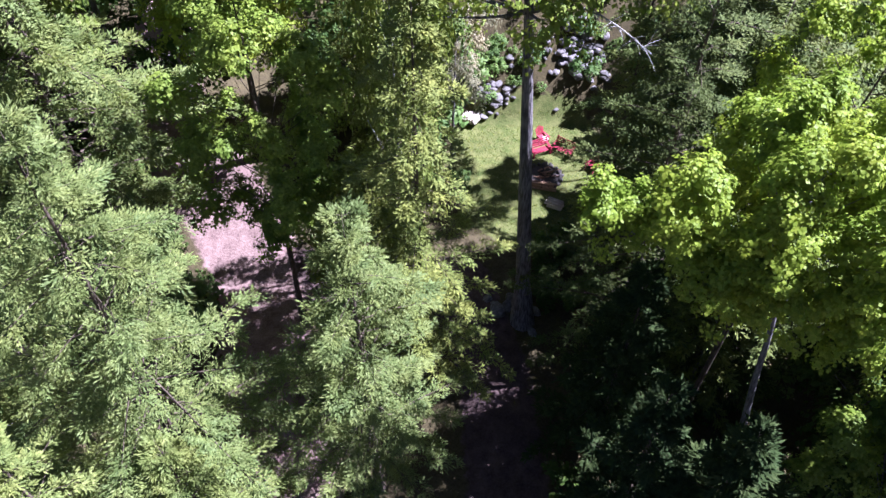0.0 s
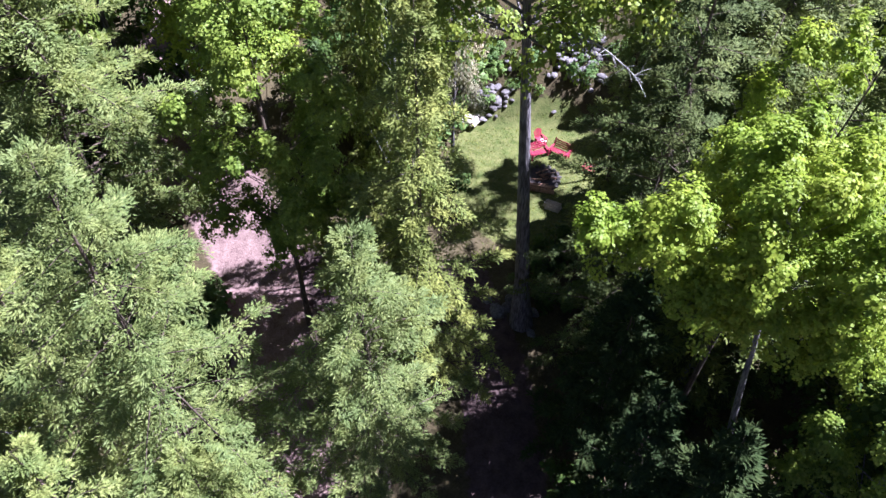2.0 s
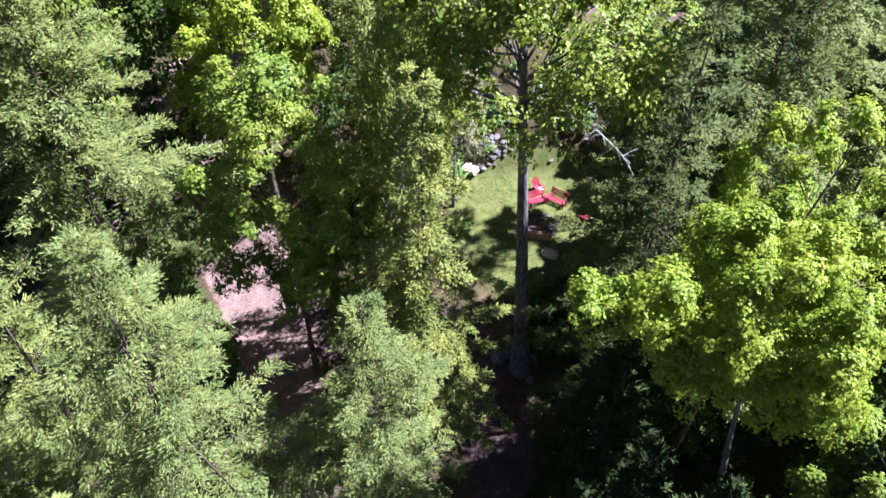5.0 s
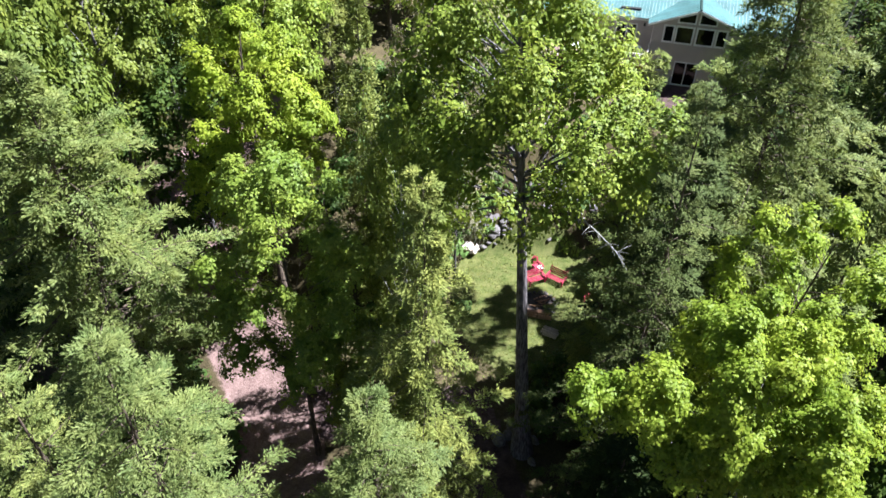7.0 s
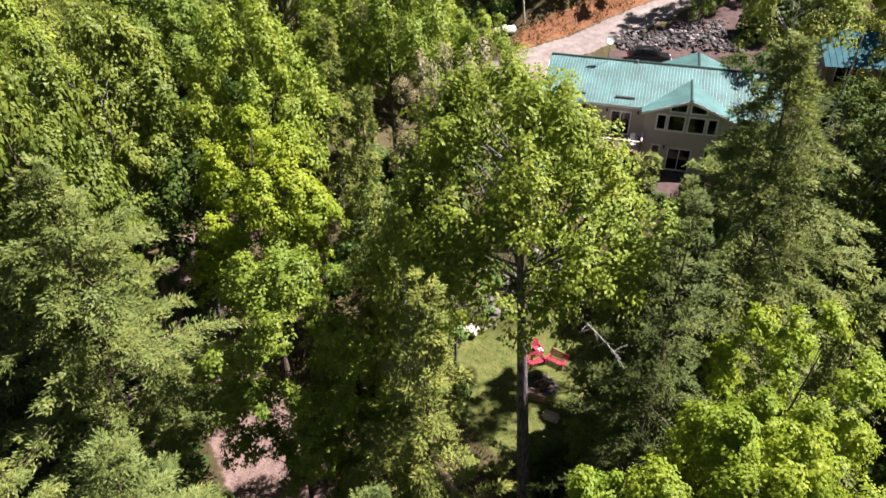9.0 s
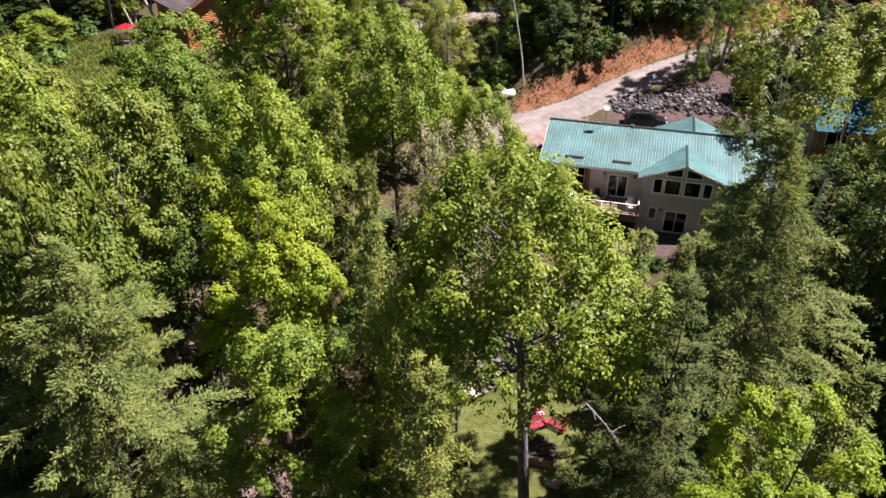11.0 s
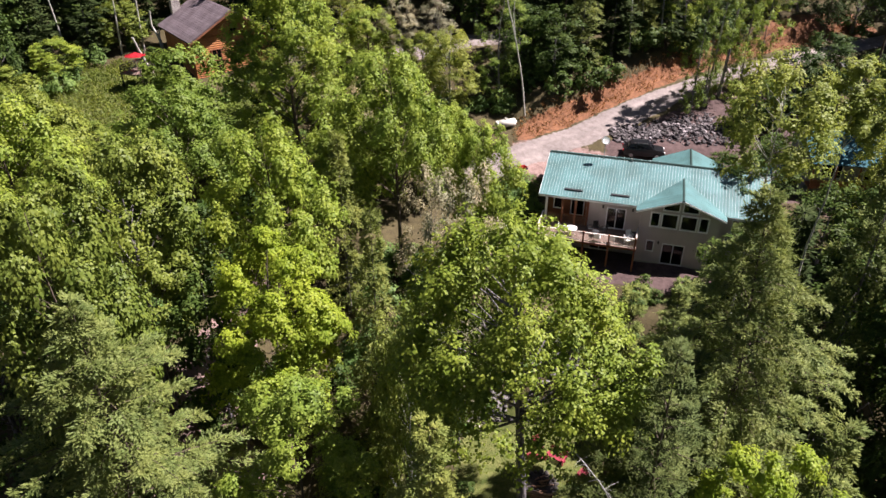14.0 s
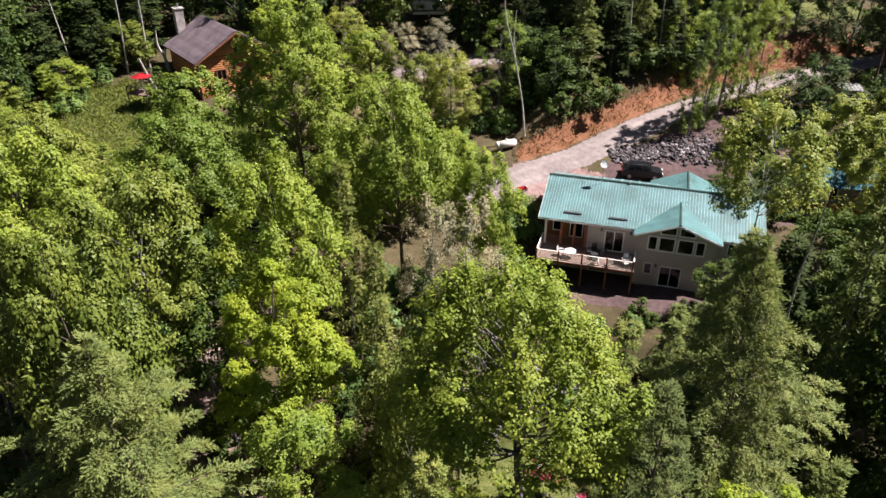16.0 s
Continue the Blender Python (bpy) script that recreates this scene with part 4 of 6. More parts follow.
    bushes(14, (9, 18), (44.5, 50), (0.9, 1.9), both)
    bushes(30, (-2, 9), (43.2, 48.5), (0.5, 1.2), ("shrub",))
    bushes(30, (6, 26), (48.5, 54), (0.9, 1.8), ("shrub_dark",), lambda x, y: -6.6 < house_local(x, y)[1] < -2.9)
    bushes(26, (3.5, 9), (52, 68), (1.4, 3.0), ("shrub",), lambda x, y: x < 8.2)
    bushes(26, (5, 20), (5, 34), (1.2, 2.6), ("shrub_dark",), lambda x, y: x > 5.4 and not (y > 30 and x < 11))
    bushes(26, (-24, -13), (8, 40), (1.4, 2.8), both)
    bushes(22, (-8, 1), (17, 40), (1.0, 2.4), both, lambda x, y: y > 29 or x < -4)
    bushes(26, (-36, -8), (38, 80), (1.6, 3.2), both)
    bushes(22, (-2, 7.5), (68, 84), (1.4, 2.8), ("shrub",), lambda x, y: x < 5.5 or y > 80)
    bushes(26, (-60, -36), (80, 100), (1.5, 3.0), both, lambda x, y: not (-50 < x < -37 and 77 < y < 93))
    bushes(30, (-40, -22), (80, 100), (1.0, 2.2), both, lambda x, y: float(seg_dist(x, y, ((-29, 92), (-37, 103)))) > 7.5)
    bushes(140, (6, 44), (76, 108), (2.4, 4.4), ("shrub_dark",), lambda x, y: 4.5 < float(seg_dist(x, y, ROAD)) < 12 and -0.53 * x + 0.85 * y > 60)
    bushes(60, (-42, -20), (70, 106), (1.8, 3.4), both, lambda x, y: 7.2 < float(seg_dist(x, y, ((-29, 92), (-37, 103)))) < 16 and x > -36)
    bushes(24, (34, 60), (70, 100), (1.4, 2.8), both)
    # round the cabin and the meadow
    for kind, *v in (
            ("hemlock", -25.0, 77.0, 19.5, 2.4), ("maple_a", -21.5, 82.5, 21.5, 3.2), ("hemlock", -17.0, 86.5, 23.5, 2.6), ("beech", -27.5, 71.5, 17.0, 3.0), ("maple_y", -11.0, 90.5, 25.0, 3.4), ("thin", -7.0, 89.0, 26.0, 2.4),
            ("thin", -2.0, 92.0, 26.0, 2.4), ("poplar", -15.0, 95.0, 27.0, 3.6), ("maple_a", -4.0, 87.0, 22.5, 2.8), ("beech", -21.0, 93.0, 26.0, 3.6), ("far_s", -22.0, 101.0, 30.0, 4.2), ("beech", -28.0, 107.0, 32.0, 4.4),
            ("far_s", -41.0, 110.0, 33.0, 4.2), ("beech", -34.5, 113.0, 34.0, 4.4), ("maple_b", -46.5, 99.0, 24.0, 3.0), ("beech", -27.0, 103.0, 29.0, 3.4), ("far_s", -47.0, 105.0, 31.0, 4.4), ("far_b", -53.0, 104.0, 29.0, 4.4), ("far_s", -59.0, 101.0, 30.0, 4.6), ("far_b", -65.0, 98.0, 28.0, 4.6), ("far_s", -50.5, 96.5, 27.0, 3.6), ("far_s", -56.5, 93.0, 26.0, 4.0),
            ("far_s", -61.5, 89.5, 25.0, 3.6), ("far_s", -67.5, 86.0, 25.0, 4.4), ("maple_a", -58.5, 82.5, 21.0, 3.8), ("maple_y", -54.5, 76.5, 18.5, 3.4), ("beech", -63.0, 76.0, 20.0, 4.0), ("maple_y", -52.0, 89.5, 21.0, 2.8), ("maple_a", -37.0, 84.5, 16.8, 2.2)):
        put(kind, *v)
    # shade behind the hemlocks, partly from tall trees added out of view right
    for kind, *v in (
            ("hemlock", 26.5, 38.0, 28.0, 3.8), ("beech", 31.5, 34.0, 30.0, 5.0), ("beech", 30.0, 26.5, 27.0, 5.0), ("far_s", 26.5, 20.0, 24.0, 4.0), ("far_s", 23.5, 12.0, 25.0, 4.4), ("far_s", 24.5, 5.0, 24.0, 4.4),
            ("far_s", 11.9, 30.4, 15.5, 2.8), ("far_s", 21.5, 42.5, 18.0, 3.0), ("far_s", 25.5, 45.0, 19.0, 3.2), 
            ("shrub_dark", 35.5, 79.0, 16.6, 2.4)):
        put(kind, *v)
    for kind, *v in (("beech", 27.5, 61.0, 17.5, 3.0), ("beech", 31.5, 51.5, 18.5, 3.6), ("beech", 36.0, 52.0, 18.5, 3.6), ("beech", 24.5, 50.0, 14.5, 3.0), ("beech", 33.0, 65.5, 17.5, 2.8), ("beech", 28.0, 67.0, 15.0, 2.0)):
        put(kind, *v)
    # beside the gravel road and right of the house
    for kind, *v in (
            ("beech", 12.5, 86.0, 26.0, 3.4), ("hemlock", 16.0, 88.5, 30.0, 3.0), ("far_s", 20.5, 91.5, 28.0, 3.6), ("hemlock", 24.5, 94.0, 32.0, 3.0), ("beech", 8.0, 88.5, 26.0, 3.4), ("far_s", 28.0, 97.0, 30.0, 3.8), ("beech", 35.5, 100.5, 30.0, 3.6), ("hemlock", 40.5, 103.0, 34.0, 3.0), ("pine", 14.5, 94.0, 36.0, 2.6), ("pine", 21.0, 98.5, 38.0, 2.8), ("pine", 27.0, 101.5, 38.0, 2.6), ("far_s", 17.5, 99.0, 30.0, 4.0), ("far_s", 10.5, 92.5, 27.0, 3.8), ("pine", 9.0, 97.0, 36.0, 2.6),
            ("maple_y", 43.5, 103.5, 28.0, 2.8), ("beech", 50.0, 105.5, 31.0, 3.4), ("beech", 58.0, 104.0, 33.0, 4.0), ("hemlock", 64.0, 101.0, 36.0, 3.6), ("beech", 70.0, 104.0, 36.0, 5.0), ("beech", 68.0, 96.0, 34.0, 5.0),
            ("ash", 31.0, 84.0, 31.0, 1.9), ("ash", 33.5, 85.6, 33.0, 2.1), ("ash", 36.4, 87.2, 32.0, 1.9), ("ash", 29.0, 82.2, 29.0, 1.7), ("ash", 30.5, 94.6, 32.0, 2.4), ("ash", 39.0, 88.5, 30.0, 2.2),
            # the beech at (48.2, 67.8) is added to shade the neighbour's roof
            ("pine", 47.5, 91.5, 33.0, 2.2), ("pine", 56.5, 93.0, 34.0, 2.4), ("poplar", 38.5, 56.0, 23.5, 3.6), ("poplar", 44.5, 60.0, 22.5, 3.6), ("poplar", 47.0, 72.0, 23.0, 3.6), ("beech", 53.0, 80.0, 23.0, 4.0), ("beech", 48.2, 67.8, 28.0, 4.4), ("beech", 41.5, 83.0, 22.0, 3.2), ("beech", 46.0, 86.5, 23.0, 3.4), ("beech", 37.0, 79.5, 18.5, 2.8),
            ("beech", 34.0, 45.0, 21.5, 4.2), ("poplar", 40.0, 47.0, 21.5, 4.0), ("beech", 28.5, 38.0, 20.5, 4.0), ("beech", 33.0, 34.0, 17.5, 4.0), 
            # beeches at (19, 9), (17.5, 4.5), (18.8, 13.8): added out of view as shade casters
            ("beech", 47.0, 52.0, 20.5, 4.2), ("beech", 20.5, 17.5, 15.0, 3.6), ("beech", 19.0, 9.0, 13.0, 4.0), ("beech", 17.5, 4.5, 22.0, 4.2), ("beech", 18.8, 13.8, 19.0, 3.6), ("spruce", 14.4, 33.6, 14.0, 2.6), ("spruce", 16.0, 35.8, 14.0, 2.6), ("hemlock", 17.5, 44.5, 13.5, 2.6),
            ("hemlock", 12.5, 19.5, 13.0, 2.8), ("hemlock", -20.5, 14.0, 14.0, 3.6), ("spruce", -23.5, 21.0, 18.0, 3.6), ("hemlock", -15.0, 5.5, 13.0, 3.4), ("beech", -22.0, 27.0, 14.0, 3.6)):
        put(kind, *v)


set_again()


# ---- grass ----
def grass(name, label, n, inside, tall, wide, mat, seed, xr, yr):
    """Blades that nobody could count, standing on the ground sheet."""
    g = gen(seed)
    x, y = g.uniform(*xr, n), g.uniform(*yr, n)
    keep = inside(x, y)
    x, y = x[keep], y[keep]
    base = np.stack([x, y, height(x, y) - 0.02], 1)
    k = len(x)
    along = unit(np.stack([g.normal(0, 1.0, k), g.normal(0, 1.0, k), np.ones(k)], 1))
    side = unit(np.cross(along, g.normal(0, 1, (k, 3))))
    ln = g.uniform(*tall, k)
    v, f = kites(base, along, side, ln, wide * g.uniform(0.7, 1.3, k), g.uniform(-0.3, 0.3, k))
    ob = part_of(name, array_mesh(name, v, f), mat)
    tagged(ob, label, "grass", kind="stuff")


def on_lawn(x, y):
    e = np.hypot((x - 6.1) / 5.9, (y - 37.4) / 8.0)
    return (e + 0.1 * np.sin(x * 2.1 + y) < 1.02) & (y < 43.0) & (np.hypot(x - 6.75, y - 36.5) > 1.3)


DRY_GRASS = foliage("dry_grass", (0.10, 0.045, 0.02), (0.25, 0.12, 0.05), (0.42, 0.25, 0.12), 0.25, 0.7)
grass("lawn_grass", "short green lawn grass with some dry blades", 34000, on_lawn, (0.05, 0.16), 0.02, GRASS_LEAF, 71, (-2, 13), (28, 44))
grass("meadow_grass", "tall green grass below the cabin", 16000, lambda x, y: np.hypot((x + 45) / 9, (y - 84) / 9) + 0.1 * np.sin(x + y) < 1.15, (0.3, 0.8), 0.06, GRASS_LEAF, 72, (-56, -34), (73, 95))
grass("dry_grass", "dry orange grass on the cut bank", 70000, lambda x, y: (seg_dist(x, y, ROAD) > 2.6 + 0.6 * np.sin(x * 1.7)) & (seg_dist(x, y, ROAD) < 5.4) & (-0.53 * x + 0.85 * y > 58.5) & (x > 7), (0.15, 0.55), 0.05, DRY_GRASS, 73, (5, 62), (72, 112))


# ---- the house with the green roof ----
def wall_bm(x0, x1, z0, z1, y0, y1, holes=()):
    """An upright wall along x, with openings (x0, x1, z0, z1) right through it."""
    bm = bmesh.new()
    xs = sorted({x0, x1, *(h[0] for h in holes), *(h[1] for h in holes)})
    zs = sorted({z0, z1, *(h[2] for h in holes), *(h[3] for h in holes)})
    for a, b in zip(xs, xs[1:]):
        for c, d in zip(zs, zs[1:]):
            mx, mz = (a + b) / 2, (c + d) / 2
            if not any(h[0] < mx < h[1] and h[2] < mz < h[3] for h in holes):
                box(bm, a, b, y0, y1, c, d)
    bmesh.ops.remove_doubles(bm, verts=bm.verts, dist=0.0005)
    return bm


def frame_bm(x0, x1, z0, z1, y0, y1, w=0.07, bars=()):
    bm = bmesh.new()
    box(bm, x0 - w, x0 + 0.03, y0, y1, z0 - w, z1 + w)
    box(bm, x1 - 0.03, x1 + w, y0, y1, z0 - w, z1 + w)
    box(bm, x0 + 0.03, x1 - 0.03, y0, y1, z1 - 0.03, z1 + w)
    box(bm, x0 + 0.03, x1 - 0.03, y0, y1, z0 - w, z0 + 0.03)
    for b in bars:
        box(bm, b - 0.035, b + 0.035, y0 + 0.02, y1, z0 + 0.03, z1 - 0.03)
    return bm


def add_window(parent, x0, x1, z0, z1, y, bars=(), name="window", w=0.07):
    f = part(name, frame_bm(x0, x1, z0, z1, y - 0.035, y + 0.08, w, bars), TRIM_WHITE, parent, "white framed " + name.replace("_", " "))
    xs = [x0 + 0.03, *bars, x1 - 0.03]
    for a, b in zip(xs, xs[1:]):
        part("pane", block(a, b, y + 0.03, y + 0.05, z0 + 0.03, z1 - 0.03), GLASS, f)
    return f


def roof_plane(parent, a, b, c, d, width=0.45, thick=0.06, mat=None, seam_mat=None, rib=0.04):
    """A ribbed metal slope: a-b is the eave, d-c the ridge above it; each panel is a piece with a raised seam."""
    a, b, c, d = map(Vector, (a, b, c, d))
    n = max(1, round((b - a).length / width))
    up = (b - a).cross(d - a).normalized()
    if up.z < 0:
        up = -up
    for i in range(n):
        s, e = i / n, (i + 1) / n
        p, q, r, t = a.lerp(b, s), a.lerp(b, e), d.lerp(c, e), d.lerp(c, s)
        bm = bmesh.new()
        k = 0.94
        lo = [p, q, r, t]
        rib0, rib1 = p.lerp(q, k), t.lerp(r, k)
        vs = [bm.verts.new(v) for v in (p + up * thick, rib0 + up * thick, rib1 + up * thick, t + up * thick)]
        bm.faces.new(vs)
        ws = [bm.verts.new(v) for v in (rib0 + up * (thick + rib), q + up * (thick + rib), r + up * (thick + rib), rib1 + up * (thick + rib))]
        bm.faces.new(ws)
        bm.faces.new((vs[1], ws[0], ws[3], vs[2]))
        us = [bm.verts.new(v) for v in lo]
        bm.faces.new(us[::-1])
        bm.faces.new((us[0], us[1], ws[1], ws[0], vs[1], vs[0]))
        bm.faces.new((us[2], us[3], vs[3], vs[2], ws[3], ws[2]))
        bm.faces.new((us[1], us[2], ws[2], ws[1]))
        bm.faces.new((us[3], us[0], vs[0], vs[3]))
        bm.faces.ensure_lookup_table()
        for k in (1, 2):
            bm.faces[k].material_index = 1
        ob = part("roof_panel", bm, mat or ROOF_GREEN, parent)
        ob.data.materials.append(seam_mat or ROOF_SEAM_GLINT)


def build_house():
    h = thing("house", Matrix.Translation((16.32, 56.91, 8.05)) @ Matrix.Rotation(HOUSE_TURN, 4, "Z"),
              "two-storey beige house with a green metal roof", "house")
    # front of the gabled wing: ground floor door, small windows, tall window wall
    lower = [(1.85, 2.48, 1.25, 2.33), (3.3, 5.2, 0.12, 2.17), (6.35, 7.0, 1.25, 2.33)]
    upper = [(1.9, 2.62, 3.88, 5.22), (2.88, 4.2, 3.86, 5.22), (4.55, 5.87, 3.86, 5.22), (6.15, 6.85, 3.88, 5.22)]
    w = part("wall", wall_bm(0.95, 7.9, 0, 5.42, 0, 0.22, lower + upper), SIDING, h, "smooth beige siding")
    bm = bmesh.new()
    ridge_x, eave_z, slope = 4.4, 5.42, 0.385
    def top(x):
        return 6.83 - slope * abs(x - ridge_x) - 0.04
    lo_z, fan = 5.62, lambda x: top(x) - 0.27
    for xa, xb, hole in ((0.95, 2.88, False), (2.88, 4.2, True), (4.2, 4.4, False), (4.4, 4.55, False), (4.55, 5.87, True), (5.87, 7.9, False)):
        if hole:
            prism(bm, [(xa, 5.42), (xb, 5.42), (xb, lo_z), (xa, lo_z)], 0, 0.22)
            prism(bm, [(xa, fan(xa)), (xb, fan(xb)), (xb, top(xb)), (xa, top(xa))], 0, 0.22)
        else:
            prism(bm, [(xa, 5.42), (xb, 5.42), (xb, max(5.43, top(xb))), (xa, max(5.43, top(xa)))], 0, 0.22)
    part("gable", bm, SIDING, h, "beige gable")
    for x0, x1 in ((2.88, 4.2), (4.55, 5.87)):
        bm = bmesh.new()
        o = 0.09
        for q in ([(x0 - o, lo_z - o), (x1 + o, lo_z - o), (x1 + o, lo_z + 0.02), (x0 - o, lo_z + 0.02)],
                  [(x0 - o, fan(x0) - 0.02), (x1 + o, fan(x1) - 0.02), (x1 + o, fan(x1) + o), (x0 - o, fan(x0) + o)],
                  [(x0 - o, lo_z), (x0 + 0.03, lo_z), (x0 + 0.03, fan(x0)), (x0 - o, fan(x0))],
                  [(x1 - 0.03, lo_z), (x1 + o, lo_z), (x1 + o, fan(x1)), (x1 - 0.03, fan(x1))]):
            prism(bm, q, -0.04, 0.08)
        f = part("window", bm, TRIM_WHITE, h, "white framed slanting window")
        part("pane", prism(bmesh.new(), [(x0 + 0.02, lo_z + 0.02), (x1 - 0.02, lo_z + 0.02), (x1 - 0.02, fan(x1)), (x0 + 0.02, fan(x0))], 0.03, 0.05), GLASS, f)
    for q in upper:
        add_window(h, *q, 0.0, w=0.11)
    add_window(h, *lower[0], 0.0)
    add_window(h, *lower[2], 0.0)
    add_window(h, *lower[1], 0.0, bars=(4.25,), name="sliding_door")
    part("foundation", block(0.9, 7.95, -0.03, 0.2, -0.25, 0.06), CONCRETE, h, "grey concrete footing")
    part("wall_lamp", block(2.8, 2.95, -0.16, -0.005, 2.1, 2.42, bevel=0.03), BLACK_METAL, h, "black wall lamp")
    # side walls of the wing, main block, back
    part("wall", block(0.95, 1.15, 0.22, 1.1, 0, 5.4), SIDING, h)
    part("wall", block(7.7, 7.9, 0.22, 1.3, 0, 5.4), SIDING, h)
    slider = (-2.12, -0.42, 2.52, 4.62)
    part("wall", wall_bm(-3.9, 0.95, 2.4, 5.55, 1.1, 1.3, [slider]), SIDING, h)
    add_window(h, *slider, 1.1, bars=(-1.27,), name="sliding_door")
    part("wall", wall_bm(-8.0, 0.95, -0.2, 2.4, 1.1, 1.3, [(-6.5, -5.2, 0.9, 2.0), (-3.4, -1.6, 0.05, 2.05)]), SIDING, h)
    add_window(h, -6.5, -5.2, 0.9, 2.0, 1.1)
    add_window(h, -3.4, -1.6, 0.05, 2.05, 1.1, bars=(-2.5,), name="sliding_door")
    part("wall", wall_bm(-8.0, -3.9, 2.4, 6.0, 3.0, 3.2, [(-7.4, -6.5, 3.0, 4.6), (-5.7, -4.5, 2.5, 4.6)]), TIMBER, h, "brown wooden porch wall")
    add_window(h, -7.4, -6.5, 3.0, 4.6, 3.0)
    add_window(h, -5.7, -4.5, 2.5, 4.6, 3.0, name="porch_door")
    part("wall", block(-4.1, -3.9, 1.3, 3.0, 2.4, 5.5), SIDING, h)
    part("wall", wall_bm(7.9, 11.6, 0, 5.55, 1.3, 1.5, [(9.0, 10.2, 3.6, 4.8)]), SIDING, h)
    add_window(h, 9.0, 10.2, 3.6, 4.8, 1.3)
    for x in (-8.0, 11.4):
        bm = bmesh.new()
        prism(bm, [(1.5 if x > 0 else 3.2, -0.2), (11.5, 2.0), (11.5, 5.35), (6.3, 7.42), (1.5, 5.6) if x > 0 else (3.2, 6.2)], x, x + 0.2, "x")
        part("wall", bm, SIDING, h, "beige end wall")
    part("wall", block(-7.8, 11.4, 11.3, 11.5, 2.0, 5.4), SIDING, h)
    part("floor", block(-7.9, 11.4, 1.35, 11.3, 2.2, 2.4), CONCRETE, h, "grey floor slab")
    part("floor", block(1.2, 7.7, 0.25, 1.35, 2.3, 2.44), CONCRETE, h, "grey floor slab")
    part("partition", block(0.2, 8.2, 5.8, 5.95, 0.1, 5.5), SIDING, h)
    # roof: panels with raised seams, ridge caps, trim along the eaves
    r = part("roof", block(-8.5, 11.9, 0.75, 11.85, 5.28, 5.34), TRIM_WHITE, h, "ribbed green metal roof")
    roof_plane(r, (-8.6, 0.6, 5.36), (12.0, 0.6, 5.36), (12.0, 6.3, 7.47), (-8.6, 6.3, 7.47), 0.27)
    roof_plane(r, (-8.6, 12.0, 5.36), (12.0, 12.0, 5.36), (12.0, 6.3, 7.47), (-8.6, 6.3, 7.47), 0.9)
    wing = [((0.5, -0.45, 5.38), (0.5, 4.7, 5.38), (4.4, 4.7, 6.86), (4.4, -0.45, 6.86)), ((8.3, -0.45, 5.38), (8.3, 4.7, 5.38), (4.4, 4.7, 6.86), (4.4, -0.45, 6.86))]
    for q in wing:
        roof_plane(r, *q, 0.5, seam_mat=ROOF_GREEN, rib=0.012)
    for q in (((1.45, 6.3, 5.5), (1.45, 12.3, 5.5), (5.05, 12.3, 7.0), (5.05, 6.3, 7.0)), ((8.65, 6.3, 5.5), (8.65, 12.3, 5.5), (5.05, 12.3, 7.0), (5.05, 6.3, 7.0))):
        roof_plane(r, *q, 0.5, seam_mat=ROOF_GREEN, rib=0.012)
    part("gable", prism(bmesh.new(), [(1.6, 2.2), (8.5, 2.2), (8.5, 5.45), (5.05, 6.9), (1.6, 5.45)], 11.9, 12.1), SIDING, h, "beige back gable")
    def cap(p, q, w=0.16):
        p, q = Vector(p), Vector(q)
        return cyl(bmesh.new(), p, q, w, w, 6)
    part("ridge_cap", cap((-8.62, 6.3, 7.47), (12.02, 6.3, 7.47), 0.19), ROOF_DARK, r, "dark ridge cap")
    part("ridge_cap", cap((4.4, -0.47, 6.86), (4.4, 4.6, 6.86), 0.13), ROOF_DARK, r)
    part("ridge_cap", cap((5.05, 6.3, 7.0), (5.05, 12.32, 7.0), 0.13), ROOF_DARK, r)
    part("fascia", block(-8.62, 0.5, 0.56, 0.62, 5.2, 5.38), TRIM_WHITE, r, "white fascia board")
    part("fascia", block(8.3, 12.02, 0.56, 0.62, 5.2, 5.38), TRIM_WHITE, r, "white fascia board")
    for x0, z0, x1, z1 in ((0.48, 5.22, 4.4, 6.72), (4.4, 6.72, 8.32, 5.22)):
        part("fascia", prism(bmesh.new(), [(x0, z0), (x1, z1), (x1, z1 + 0.16), (x0, z0 + 0.16)], -0.5, -0.44), TRIM_WHITE, r, "white bargeboard")
    part("fascia", prism(bmesh.new(), [(0.6, 5.2), (6.3, 7.31), (6.3, 7.48), (0.6, 5.38)], -8.66, -8.6, "x"), TRIM_WHITE, r, "white bargeboard")
    for x0, x1 in ((-6.35, -4.65), (-2.0, -0.3)):
        tilt = Matrix.Translation(((x0 + x1) / 2, 1.5, 5.36 + 0.37 * 0.9 + 0.1)) @ Matrix.Rotation(math.atan(0.37), 4, "X")
        part("snow_guard", block(-(x1 - x0) / 2, (x1 - x0) / 2, -0.09, 0.09, 0, 0.1, tilt), BLACK_METAL, r, "dark snow guard")
    part("roof_vent", cyl(bmesh.new(), (-0.6, 6.15, 7.4), (-0.6, 6.15, 7.75), 0.12, 0.12, 10), METAL_GREY, r, "grey vent pipe")
    part("stove_pipe", cyl(bmesh.new(), (10.1, 5.0, 6.9), (10.1, 5.0, 8.1), 0.13, 0.13, 10), BLACK_METAL, r, "black stove pipe")
    # deck with boards, rail, posts
    d = part("deck", block(-8.2, 0.95, -2.25, 1.1, 2.2, 2.4), TIMBER, h, "raised wooden deck")
    for i in range(24):
        y = -2.3 + i * 0.1415
        part("deck_board", block(-8.22, 0.93, y, y + 0.135, 2.404, 2.44), DECK_WOOD, d)
    for i in range(13):
        y = 1.1 + i * 0.145
        part("deck_board", block(-8.0, -4.1, y, y + 0.138, 2.404, 2.44), DECK_WOOD, d)
